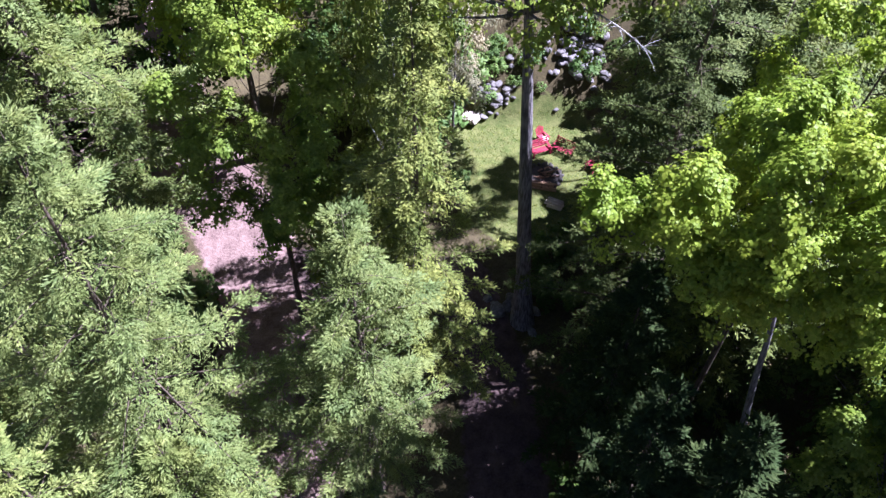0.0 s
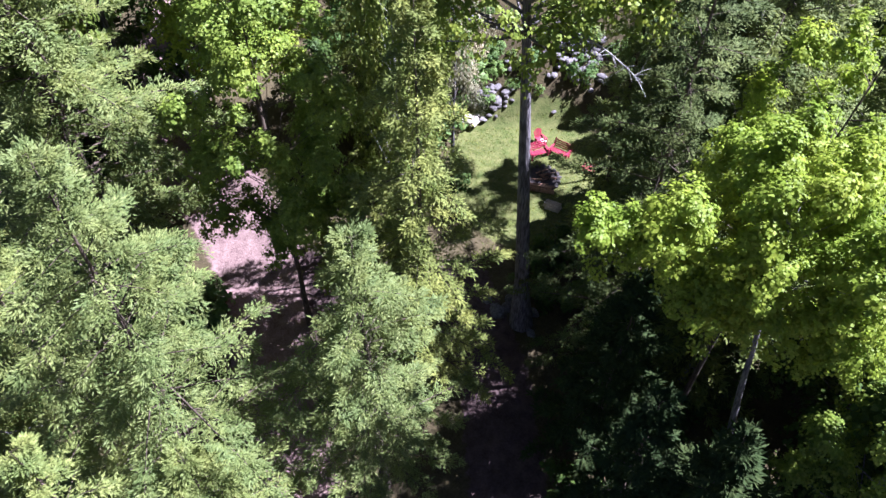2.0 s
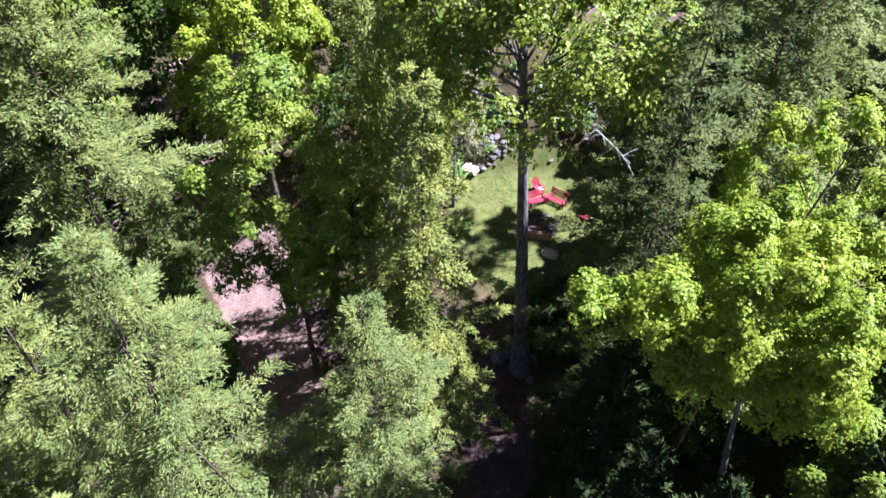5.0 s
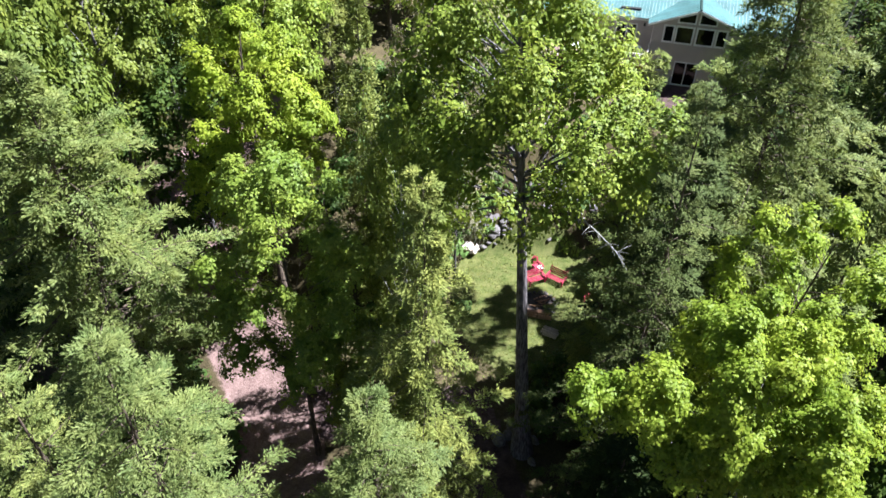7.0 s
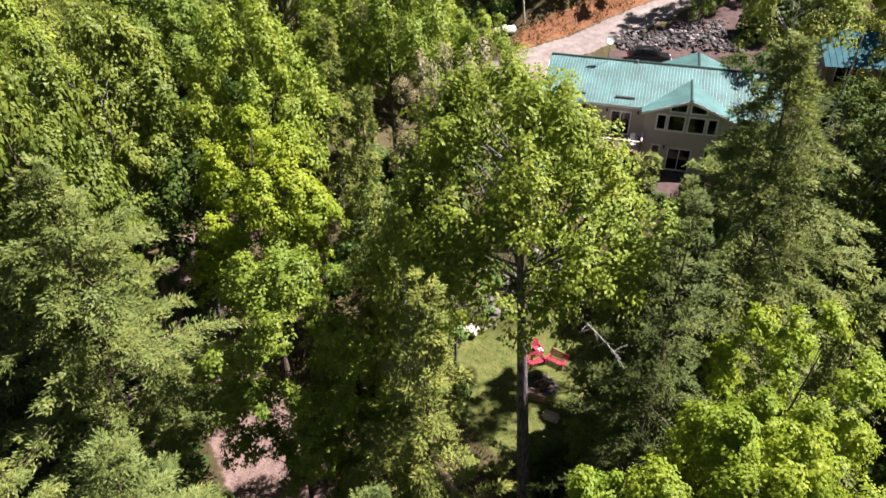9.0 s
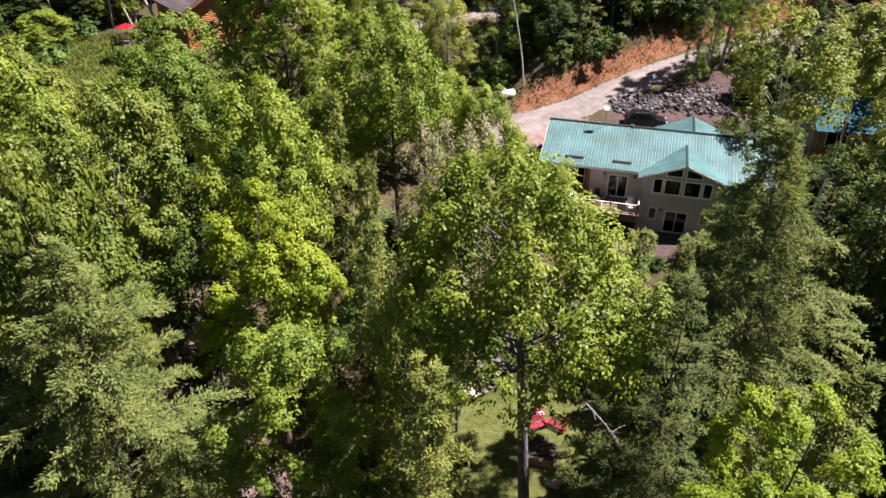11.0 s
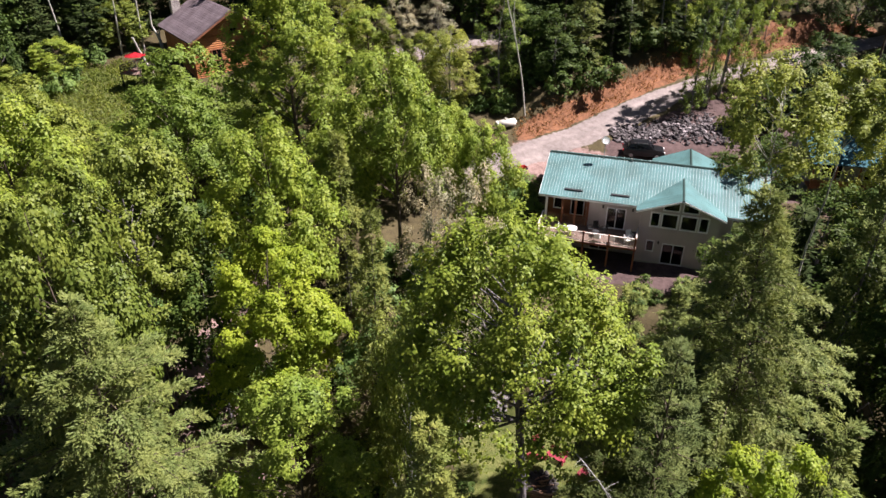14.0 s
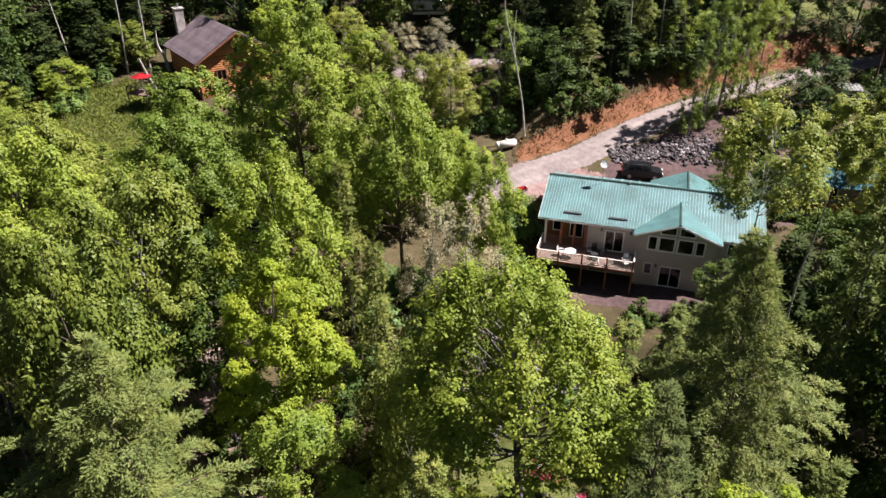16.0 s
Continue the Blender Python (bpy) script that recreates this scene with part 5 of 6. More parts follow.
    posts = [-8.15, -6.05, -3.84, -1.55, 0.82]
    rail = part("railing", block(-8.2, 0.9, -2.32, -2.2, 3.42, 3.47), RAIL_WOOD, h, "light wooden deck railing")
    part("lower_rail", block(-8.2, 0.9, -2.29, -2.23, 2.55, 2.63), RAIL_WOOD, rail)
    for x in posts:
        part("rail_post", block(x - 0.07, x + 0.07, -2.35, -2.2, 2.2, 3.56, bevel=0.012), TIMBER, rail)
        part("deck_post", block(x - 0.08, x + 0.08, -2.1, -1.94, -1.2, 2.2), TIMBER, d, "square deck post")
    me = bpy.data.meshes.new("baluster")
    b = block(-0.022, 0.022, -0.022, 0.022, 2.63, 3.42)
    b.to_mesh(me)
    b.free()
    for i in range(70):
        x = -8.02 + i * 0.128
        if min(abs(x - p) for p in posts) > 0.08:
            part_of("baluster", me, RAIL_WOOD, rail).location = (x, -2.26, 0)
    for xs in (-8.15, 0.85):
        if xs < 0:
            part("side_rail", block(xs - 0.05, xs + 0.06, -2.2, 1.1, 3.42, 3.47), RAIL_WOOD, rail)
            part("side_rail", block(xs - 0.03, xs + 0.03, -2.2, 1.1, 2.55, 2.63), RAIL_WOOD, rail)
            for i in range(24):
                part_of("baluster", me, RAIL_WOOD, rail).location = (xs, -2.05 + i * 0.128, 0)
        else:
            part("side_rail", block(xs - 0.05, xs + 0.06, -2.2, -0.05, 3.42, 3.47), RAIL_WOOD, rail)
            part("side_rail", block(xs - 0.03, xs + 0.03, -2.2, -0.05, 2.55, 2.63), RAIL_WOOD, rail)
            for i in range(15):
                part_of("baluster", me, RAIL_WOOD, rail).location = (xs, -2.05 + i * 0.128, 0)
    for x in (-7.9, -6.35, -5.1, -3.95):
        part("porch_post", block(x - 0.11, x + 0.11, 0.95, 1.15, 2.44, 5.45, bevel=0.015), TIMBER if x > -7.8 else TRIM_WHITE, h, "porch post")
    for x0, x1 in ((-6.24, -5.21), (-4.99, -4.06), (-7.79, -6.46)):
        f = part("porch_rail", block(x0, x1, 1.03, 1.09, 3.36, 3.42), TIMBER, h, "brown porch rail")
        n = int((x1 - x0) / 0.14)
        for i in range(n):
            part("porch_baluster", block(x0 + 0.1 + i * 0.14, x0 + 0.14 + i * 0.14, 1.04, 1.08, 2.5, 3.36), TIMBER, f)
    part("lamp", block(-2.62, -2.45, 0.95, 1.08, 4.55, 4.85, bevel=0.03), BLACK_METAL, h, "black wall lamp")
    part("lamp", block(0.12, 0.29, 0.95, 1.08, 4.55, 4.85, bevel=0.03), BLACK_METAL, h, "black wall lamp")
    return h


HOUSE = build_house()


def at_house(x, y, z, turn=0.0):
    return Matrix.Translation((16.32, 56.91, 8.05)) @ Matrix.Rotation(HOUSE_TURN, 4, "Z") @ pose(x, y, z, 0, 0, turn)


def dish():
    t = thing("satellite_dish", at_house(-3.3, 5.9, 7.65), "white satellite dish on a pole over the roof", "dish")
    part("pole", cyl(bmesh.new(), (0, 0, -0.4), (0, 0, 1.75), 0.03, 0.03, 8), METAL_GREY, t)
    bm = bmesh.new()
    n, rings = 20, 5
    grid = []
    for k in range(rings + 1):
        rr = 0.42 * k / rings
        grid.append([bm.verts.new((rr * math.cos(a), rr * math.sin(a), 0.55 * rr * rr)) for a in (2 * math.pi * i / n for i in range(n))] if k else [bm.verts.new((0, 0, 0))])
    for k in range(rings):
        for i in range(n):
            j = (i + 1) % n
            bm.faces.new((grid[0][0], grid[1][i], grid[1][j]) if k == 0 else (grid[k][i], grid[k + 1][i], grid[k + 1][j], grid[k][j]))
    bmesh.ops.solidify(bm, geom=bm.faces[:], thickness=0.015)
    bmesh.ops.transform(bm, matrix=Matrix.Translation((0, -0.05, 1.75)) @ Matrix.Rotation(radians(50), 4, "X") @ Matrix.Rotation(0.3, 4, "Y"), verts=bm.verts)
    part("reflector", bm, WHITE_PLASTIC, t, smooth=True)
    bm = cyl(bmesh.new(), (0, -0.08, 1.5), (0.0, -0.5, 1.95), 0.014, 0.014, 6)
    part("feed_arm", bm, METAL_GREY, t)
    part("feed_horn", cyl(bmesh.new(), (0, -0.48, 1.93), (0, -0.4, 2.02), 0.04, 0.05, 8), WHITE_PLASTIC, t)


dish()


def deck_chair(m, mat, label, arms=True):
    t = thing("patio_chair", m, label, "chair", "chairs on the deck")
    part("seat", block(-0.25, 0.25, -0.25, 0.25, 0.4, 0.45, bevel=0.015), mat, t)
    part("backrest", block(-0.25, 0.25, 0.22, 0.27, 0.45, 0.95, Matrix.Rotation(-0.12, 4, "X"), bevel=0.015), mat, t)
    for x in (-0.22, 0.22):
        for y in (-0.22, 0.22):
            part("leg", cyl(bmesh.new(), (x, y, 0), (x * 0.95, y * 0.95, 0.4), 0.022, 0.022, 6), mat, t)
        part("armrest", block(x - 0.03, x + 0.03, -0.25, 0.25, 0.63, 0.67), mat, t)
        part("arm_post", cyl(bmesh.new(), (x, -0.2, 0.42), (x, -0.2, 0.64), 0.018, 0.018, 6), mat, t)


def deck_table(m, mat, label, r=0.5, hgt=0.72):
    t = thing("patio_table", m, label, "table")
    part("tabletop", cyl(bmesh.new(), (0, 0, hgt - 0.03), (0, 0, hgt), r, r, 20), mat, t)
    for a in range(4):
        c, s = math.cos(a * 1.571 + 0.78), math.sin(a * 1.571 + 0.78)
        part("leg", cyl(bmesh.new(), (c * r * 0.8, s * r * 0.8, 0), (c * r * 0.6, s * r * 0.6, hgt - 0.03), 0.02, 0.02, 6), mat, t)


DECK_Z = 2.445
deck_table(at_house(-5.1, -1.2, DECK_Z), WHITE_PLASTIC, "round white table on the deck", 0.55)
deck_chair(at_house(-6.0, -1.1, DECK_Z, 90), WHITE_PLASTIC, "white plastic chair beside the deck table")
for x, y, a in ((-2.9, 0.2, 20), (-2.2, -0.1, -60), (-3.4, -0.2, 100)):
    deck_chair(at_house(x, y, DECK_Z, a), BLACK_METAL, "black metal chair on the deck")
deck_table(at_house(-2.85, -0.75, DECK_Z), BLACK_METAL, "small black table on the deck", 0.35, 0.5)
for x, y, a in ((0.25, -0.7, 35), (0.15, -1.5, 120), (-1.3, -1.75, 190), (-2.6, -1.8, 170)):
    deck_chair(at_house(x, y, DECK_Z, a), WHITE_PLASTIC, "white plastic chair by the railing")


# ---- the clearing ----
def scatter(name, label, category, spots, mats, seed, group, shape=(1, 1, 1)):
    """Stones that one can count, each a thing on the ground."""
    rnd = random.Random(seed)
    shapes = [rock_mesh(rnd, rnd.uniform(0.8, 1.2), rnd.uniform(0.7, 1.0), rnd.uniform(0.55, 0.8), name) for _ in range(6)]
    for x, y, r in spots:
        ob = part_of(name, shapes[rnd.randrange(6)], mats)
        ob.matrix_basis = pose(x, y, ground_z(x, y) + 0.28 * r, rnd.uniform(-12, 12), rnd.uniform(-12, 12), rnd.uniform(0, 360)) @ Matrix.Diagonal((r * shape[0], r * shape[1], r * shape[2], 1))
        tagged(ob, label, category, group)


def bench(m):
    """A red slatted seat with a tall slatted back."""
    t = thing("garden_bench", m, "red painted wooden bench on the lawn", "bench", "red benches round the fire pit")
    for i in range(4):
        part("seat_slat", block(-0.75, 0.75, -0.28 + i * 0.145, -0.175 + i * 0.145, 0.40, 0.435, bevel=0.006), RED_PAINT, t)
    lean = Matrix.Translation((0, 0.3, 0.42)) @ Matrix.Rotation(-0.32, 4, "X")
    for i in range(4):
        part("back_slat", block(-0.75, 0.75, -0.02, 0.015, 0.06 + i * 0.15, 0.16 + i * 0.15, lean, bevel=0.006), RED_PAINT, t)
    for x in (-0.66, 0.66):
        part("leg", block(x - 0.045, x + 0.045, -0.27, -0.17, 0.0, 0.6), RED_PAINT, t)
        part("leg", block(x - 0.045, x + 0.045, 0.17, 0.27, 0.0, 0.42), RED_PAINT, t)
        part("armrest", block(x - 0.07, x + 0.07, -0.33, 0.36, 0.6, 0.635, bevel=0.008), RED_PAINT, t)
        part("back_post", block(x - 0.03, x + 0.03, 0.016, 0.06, 0.0, 0.68, lean), RED_PAINT, t)


def lawn_chair(m, label):
    """A red chair with a fan-shaped slatted back and a sloping seat."""
    t = thing("lawn_chair", m, label, "chair", "red chairs on the lawn")
    seat = Matrix.Translation((0, 0, 0.36)) @ Matrix.Rotation(0.2, 4, "X")
    for i in range(5):
        part("seat_slat", block(-0.27, 0.27, 0.28 - i * 0.115, 0.38 - i * 0.115, 0, 0.022, seat), RED_PAINT, t)
    back = Matrix.Translation((0, 0.24, 0.28)) @ Matrix.Rotation(-0.42, 4, "X")
    for i in range(5):
        x = (i - 2) * 0.115
        hgt = 0.86 - 0.05 * abs(i - 2) ** 1.6
        part("back_slat", prism(bmesh.new(), [(x - 0.045, 0), (x + 0.045, 0), (x * 1.25 + 0.055, hgt), (x * 1.25 - 0.055, hgt)], -0.012, 0.012), RED_PAINT, t).matrix_basis = back
    for x in (-0.31, 0.31):
        part("armrest", block(x - 0.065, x + 0.065, -0.36, 0.36, 0.54, 0.565, bevel=0.006), RED_PAINT, t)
        part("leg", block(x - 0.02, x + 0.02, -0.32, -0.21, 0, 0.54), RED_PAINT, t)
        part("leg", block(x - 0.02, x + 0.02, 0.2, 0.3, 0, 0.54), RED_PAINT, t)


def on_ground(x, y, turn=0.0):
    return pose(x, y, ground_z(x, y), 0, 0, turn)


bench(on_ground(6.75, 38.9, 26))
bench(on_ground(8.25, 38.95, -36))
lawn_chair(on_ground(7.0, 40.3, 32), "red wooden lawn chair behind the bench")
lawn_chair(on_ground(10.1, 37.2, -42), "red wooden lawn chair in the shade")
cushion = block(-0.2, 0.2, -0.18, 0.18, 0, 0.12, bevel=0.05)
ob = part("cushion", cushion, WHITE_PLASTIC)
ob.matrix_basis = pose(7.15, 40.1, ground_z(7.15, 40.1) + 0.42, 12, 0, 25)
tagged(ob, "white cushion lying on a red chair", "cushion")


def fire_pit():
    rnd = random.Random(21)
    shapes = [rock_mesh(rnd, 1, 0.8, 0.7, "ring_stone") for _ in range(4)]
    t = thing("fire_pit", on_ground(6.75, 36.5), "round stone fire pit heaped with burnt wood", "fire pit")
    bm = bmesh.new()
    bmesh.ops.create_circle(bm, cap_ends=True, radius=1.15, segments=24, matrix=Matrix.Translation((0, 0, 0.03)))
    bmesh.ops.solidify(bm, geom=bm.faces[:], thickness=0.03)
    part("ash_bed", bm, CHAR, t, "grey ash bed")
    for i in range(18):
        a = i * 2 * math.pi / 18
        o = part_of("ring_stone", shapes[i % 4], SOOT_STONE, t)
        s = rnd.uniform(0.17, 0.25)
        o.matrix_basis = pose(1.2 * math.cos(a), 1.2 * math.sin(a), 0.08, 0, 0, rnd.uniform(0, 360)) @ Matrix.Diagonal((s, s, s, 1))
    for i in range(46):
        a, r = rnd.uniform(0, 6.28), rnd.uniform(0, 0.75)
        d = rnd.uniform(-0.5, 0.5) + (0.15 if i % 3 else 1.2)
        ln, w = rnd.uniform(0.35, 0.85), rnd.uniform(0.012, 0.05)
        p = Vector((r * math.cos(a), r * math.sin(a), 0.1 + rnd.uniform(0, 0.35) * (1 - r)))
        q = p + Vector((math.cos(d), math.sin(d), rnd.uniform(-0.25, 0.25))) * ln
        q.z = max(0.08, q.z)
        part("stick", cyl(bmesh.new(), p, q, w, w * 0.7, 5), SPLIT_WOOD if i % 3 else CHAR, t)


fire_pit()


def log_stack(x, y, turn, n, mat, label, length=1.1, seed=5):
    rnd = random.Random(seed)
    t = thing("wood_pile", on_ground(x, y, turn), label, "wood pile")
    row, k, z = n, 0, 0.07
    while row > 0:
        for i in range(row):
            c = (i - (row - 1) / 2) * 0.17 + rnd.uniform(-0.02, 0.02)
            sh = rnd.uniform(-0.12, 0.12)
            part("log", cyl(bmesh.new(), (-length / 2 + sh, c, z), (length / 2 + sh, c + rnd.uniform(-0.05, 0.05), z), 0.08, 0.075, 7), mat, t)
        row -= 1
        z += 0.13
        k += 1
        if k > 2:
            break


log_stack(7.25, 33.6, -28, 5, PALE_WOOD, "pale split logs stacked on the grass", 1.0)
log_stack(6.6, 35.4, -12, 4, SPLIT_WOOD, "reddish split firewood beside the fire pit", 1.7, 8)
log_stack(1.9, 42.6, 60, 8, PALE_WOOD, "heap of pale split firewood at the lawn's edge", 1.3, 9)
scatter("boulder", "grey field stone at the foot of the oak", "stone", [(3.1, 24.7, 0.55), (3.7, 25.0, 0.4), (5.3, 24.7, 0.32), (5.0, 23.2, 0.3), (2.6, 25.6, 0.3), (4.0, 25.6, 0.42)], STONE, 31, "stones by the oak")


def stone_bank():
    """A dry wall of rounded field stones along the rise behind the lawn."""
    rnd = random.Random(17)
    spots = []
    for i in range(130):
        # two heaps, and single stones strewn along the rise
        cx, cy, rx, ry = ((3.0, 43.6, 1.8, 0.8), (9.6, 45.6, 2.2, 1.3), (7.5, 45.2, 6.5, 2.2))[0 if i < 45 else 1 if i < 105 else 2]
        x, y = cx + rx * rnd.gauss(0, 0.5), cy + ry * rnd.gauss(0, 0.5)
        spots.append((x, y, rnd.uniform(0.16, 0.46)))
    scatter("boulder", "rounded grey field stone in the bank", "stone", spots, STONE, 18, "stones of the bank", (1.1, 0.9, 0.9))


stone_bank()


# ---- behind the house ----
def broken_rock(rnd):
    """An angular stone: the hull of a few places on a squashed ball."""
    bm = bmesh.new()
    for i in range(13):
        v = Vector((rnd.gauss(0, 1), rnd.gauss(0, 1), rnd.gauss(0, 1))).normalized()
        bm.verts.new((v.x * rnd.uniform(0.75, 1.2), v.y * rnd.uniform(0.6, 1.0), v.z * rnd.uniform(0.45, 0.8)))
    out = bmesh.ops.convex_hull(bm, input=bm.verts[:])
    bmesh.ops.delete(bm, geom=list({e for e in out["geom_interior"] + out["geom_unused"] if isinstance(e, bmesh.types.BMVert)}), context="VERTS")
    bm.verts.index_update()
    return np.array([v.co[:] for v in bm.verts]), [[v.index for v in f.verts] for f in bm.faces]


def rubble():
    rnd = random.Random(23)
    shapes = [broken_rock(rnd) for _ in range(9)]
    verts, faces = [], []
    for i in range(1250):
        k = rnd.uniform(0, 1)
        x = 19.0 + 13.0 * k + rnd.uniform(-0.6, 0.6)
        y = 77.4 + rnd.uniform(-1, 1) * (1.4 + 1.0 * k) + 3.8 * k * rnd.uniform(0, 1)
        r = rnd.choice((0.1, 0.13, 0.16, 0.2, 0.26, 0.36)) * rnd.uniform(0.8, 1.2)
        m = pose(x, y, ground_z(x, y) + rnd.uniform(0.15, 0.5) * r, rnd.uniform(-40, 40), rnd.uniform(-40, 40), rnd.uniform(0, 360))
        v, f = shapes[rnd.randrange(9)]
        n = len(verts)
        verts += [m @ Vector(p * r) for p in v]
        faces += [[n + j for j in q] for q in f]
    me = bpy.data.meshes.new("rubble")
    me.from_pydata(verts, [], faces)
    tagged(part_of("rubble", me, RUBBLE), "slope of broken purple-grey rock below the road", "rocks", kind="stuff")


rubble()


def car(m):
    t = thing("car", m, "dark sport utility vehicle parked on dirt", "car")
    side = [(-2.25, 0.35), (-2.3, 0.75), (-2.2, 1.0), (-1.95, 1.08), (-1.55, 1.62), (-1.2, 1.7), (0.35, 1.68), (1.05, 1.12), (2.0, 0.98), (2.25, 0.78), (2.27, 0.4), (1.95, 0.28), (-1.95, 0.28)]
    bm = prism(bmesh.new(), side, -0.9, 0.9)
    for v in bm.verts:
        if v.co.z > 1.15:
            v.co.y *= 0.8
    bmesh.ops.bevel(bm, geom=bm.edges[:], offset=0.05, segments=2, affect="EDGES")
    body = part("body", bm, CAR_PAINT, t, smooth=False)
    for s in (-1, 1):
        for x0, x1, x2, x3 in ((-1.72, -0.95, -0.95, -1.42), (-0.88, -0.02, -0.02, -0.88), (0.06, 0.9, 0.33, 0.06)):
            bm = bmesh.new()
            vs = [(x0, 1.12), (x1, 1.12), (x2, 1.56), (x3, 1.56)]
            q = [bm.verts.new((x, s * (0.905 - (z - 1.12) * 0.4), z)) for x, z in vs]
            bm.faces.new(q)
            bmesh.ops.solidify(bm, geom=bm.faces[:], thickness=0.012)
            part("side_window", bm, CAR_GLASS, body, "dark side window")
    for x0, x1, z0, z1 in ((0.45, 1.06, 1.66, 1.18), (-1.62, -1.98, 1.6, 1.14)):
        bm = bmesh.new()
        bm.faces.new([bm.verts.new(v) for v in ((x0, -0.66, z0), (x0, 0.66, z0), (x1, 0.78, z1), (x1, -0.78, z1))])
        bmesh.ops.solidify(bm, geom=bm.faces[:], thickness=0.014)
        part("windscreen", bm, CAR_GLASS, body, "dark windscreen")
    for x in (-1.4, 1.4):
        for s in (-1, 1):
            w = part("wheel", cyl(bmesh.new(), (x, s * 0.72, 0.34), (x, s * 0.93, 0.34), 0.34, 0.34, 18), RUBBER, t)
            part("rim", cyl(bmesh.new(), (x, s * 0.93, 0.34), (x, s * 0.945, 0.34), 0.22, 0.2, 14), METAL_GREY, w)
    for s in (-1, 1):
        part("headlight", block(2.2, 2.29, s * 0.7 - 0.16, s * 0.7 + 0.16, 0.7, 0.84), WHITE_PLASTIC, t)
        part("tail_light", block(-2.33, -2.24, s * 0.76 - 0.1, s * 0.76 + 0.1, 0.78, 1.02), RED_CLOTH, t)
        part("roof_rail", block(-1.2, 0.3, s * 0.62 - 0.02, s * 0.62 + 0.02, 1.7, 1.74), METAL_GREY, t)


car(pose(21.5, 73.5, ground_z(21.5, 73.5), 0, 0, -10))


def tank(m):
    t = thing("fuel_tank", m, "long cream fuel tank lying on supports", "tank")
    bm = cyl(bmesh.new(), (-1.15, 0, 0.75), (1.15, 0, 0.75), 0.46, 0.46, 20)
    cyl(bm, (1.15, 0, 0.75), (1.38, 0, 0.75), 0.46, 0.22, 20)
    cyl(bm, (-1.15, 0, 0.75), (-1.38, 0, 0.75), 0.46, 0.22, 20)
    part("shell", bm, TANK_PAINT, t, smooth=True)
    for x in (-0.8, 0.8):
        part("cradle", block(x - 0.08, x + 0.08, -0.35, 0.35, 0, 0.4), CONCRETE, t)
    part("valve_cover", cyl(bmesh.new(), (0, 0, 1.18), (0, 0, 1.36), 0.16, 0.14, 12), TANK_PAINT, t)


tank(on_ground(6.2, 78.6, 25))


def wheelbarrow(m):
    t = thing("wheelbarrow", m, "small red wheelbarrow at the edge of the yard", "wheelbarrow")
    bm = bmesh.new()
    lo = [bm.verts.new(v) for v in ((-0.3, -0.22, 0.35), (0.3, -0.18, 0.35), (0.3, 0.18, 0.35), (-0.3, 0.22, 0.35))]
    hi = [bm.verts.new(v) for v in ((-0.5, -0.34, 0.62), (0.5, -0.3, 0.6), (0.5, 0.3, 0.6), (-0.5, 0.34, 0.62))]
    bm.faces.new(lo)
    for i in range(4):
        bm.faces.new((lo[i], lo[(i + 1) % 4], hi[(i + 1) % 4], hi[i]))
    bmesh.ops.solidify(bm, geom=bm.faces[:], thickness=0.02)
    part("tray", bm, RED_CLOTH, t)
    for s in (-1, 1):
        part("handle", cyl(bmesh.new(), (0.5, s * 0.1, 0.25), (-1.0, s * 0.3, 0.6), 0.02, 0.02, 6), SPLIT_WOOD, t)
        part("leg", cyl(bmesh.new(), (-0.35, s * 0.22, 0.42), (-0.4, s * 0.25, 0.0), 0.015, 0.015, 6), BLACK_METAL, t)
    part("wheel", cyl(bmesh.new(), (0.6, -0.05, 0.18), (0.6, 0.05, 0.18), 0.18, 0.18, 14), RUBBER, t)


wheelbarrow(on_ground(7.6, 70.6, 30))


# ---- log cabin on the slope ----
def shingle_slope(parent, a, b, c, d, rows, cols, mat):
    a, b, c, d = map(Vector, (a, b, c, d))
    up = (b - a).cross(d - a).normalized()
    up = up if up.z > 0 else -up
    for i in range(rows):
        bm = bmesh.new()
        for j in range(cols):
            s0, s1 = i / rows, min(1.0, (i + 1.15) / rows)
            t0, t1 = (j + 0.03) / cols, (j + 0.97) / cols
            p = [a.lerp(b, t0).lerp(d.lerp(c, t0), s0) + up * 0.07, a.lerp(b, t1).lerp(d.lerp(c, t1), s0) + up * 0.07,
                 a.lerp(b, t1).lerp(d.lerp(c, t1), s1) + up * 0.04, a.lerp(b, t0).lerp(d.lerp(c, t0), s1) + up * 0.04]
            vs = [bm.verts.new(v) for v in p]
            bm.faces.new(vs)
            us = [bm.verts.new(v - up * 0.05) for v in p[:2]]
            bm.faces.new((us[0], us[1], vs[1], vs[0]))
        part("shingle_course", bm, mat, parent)


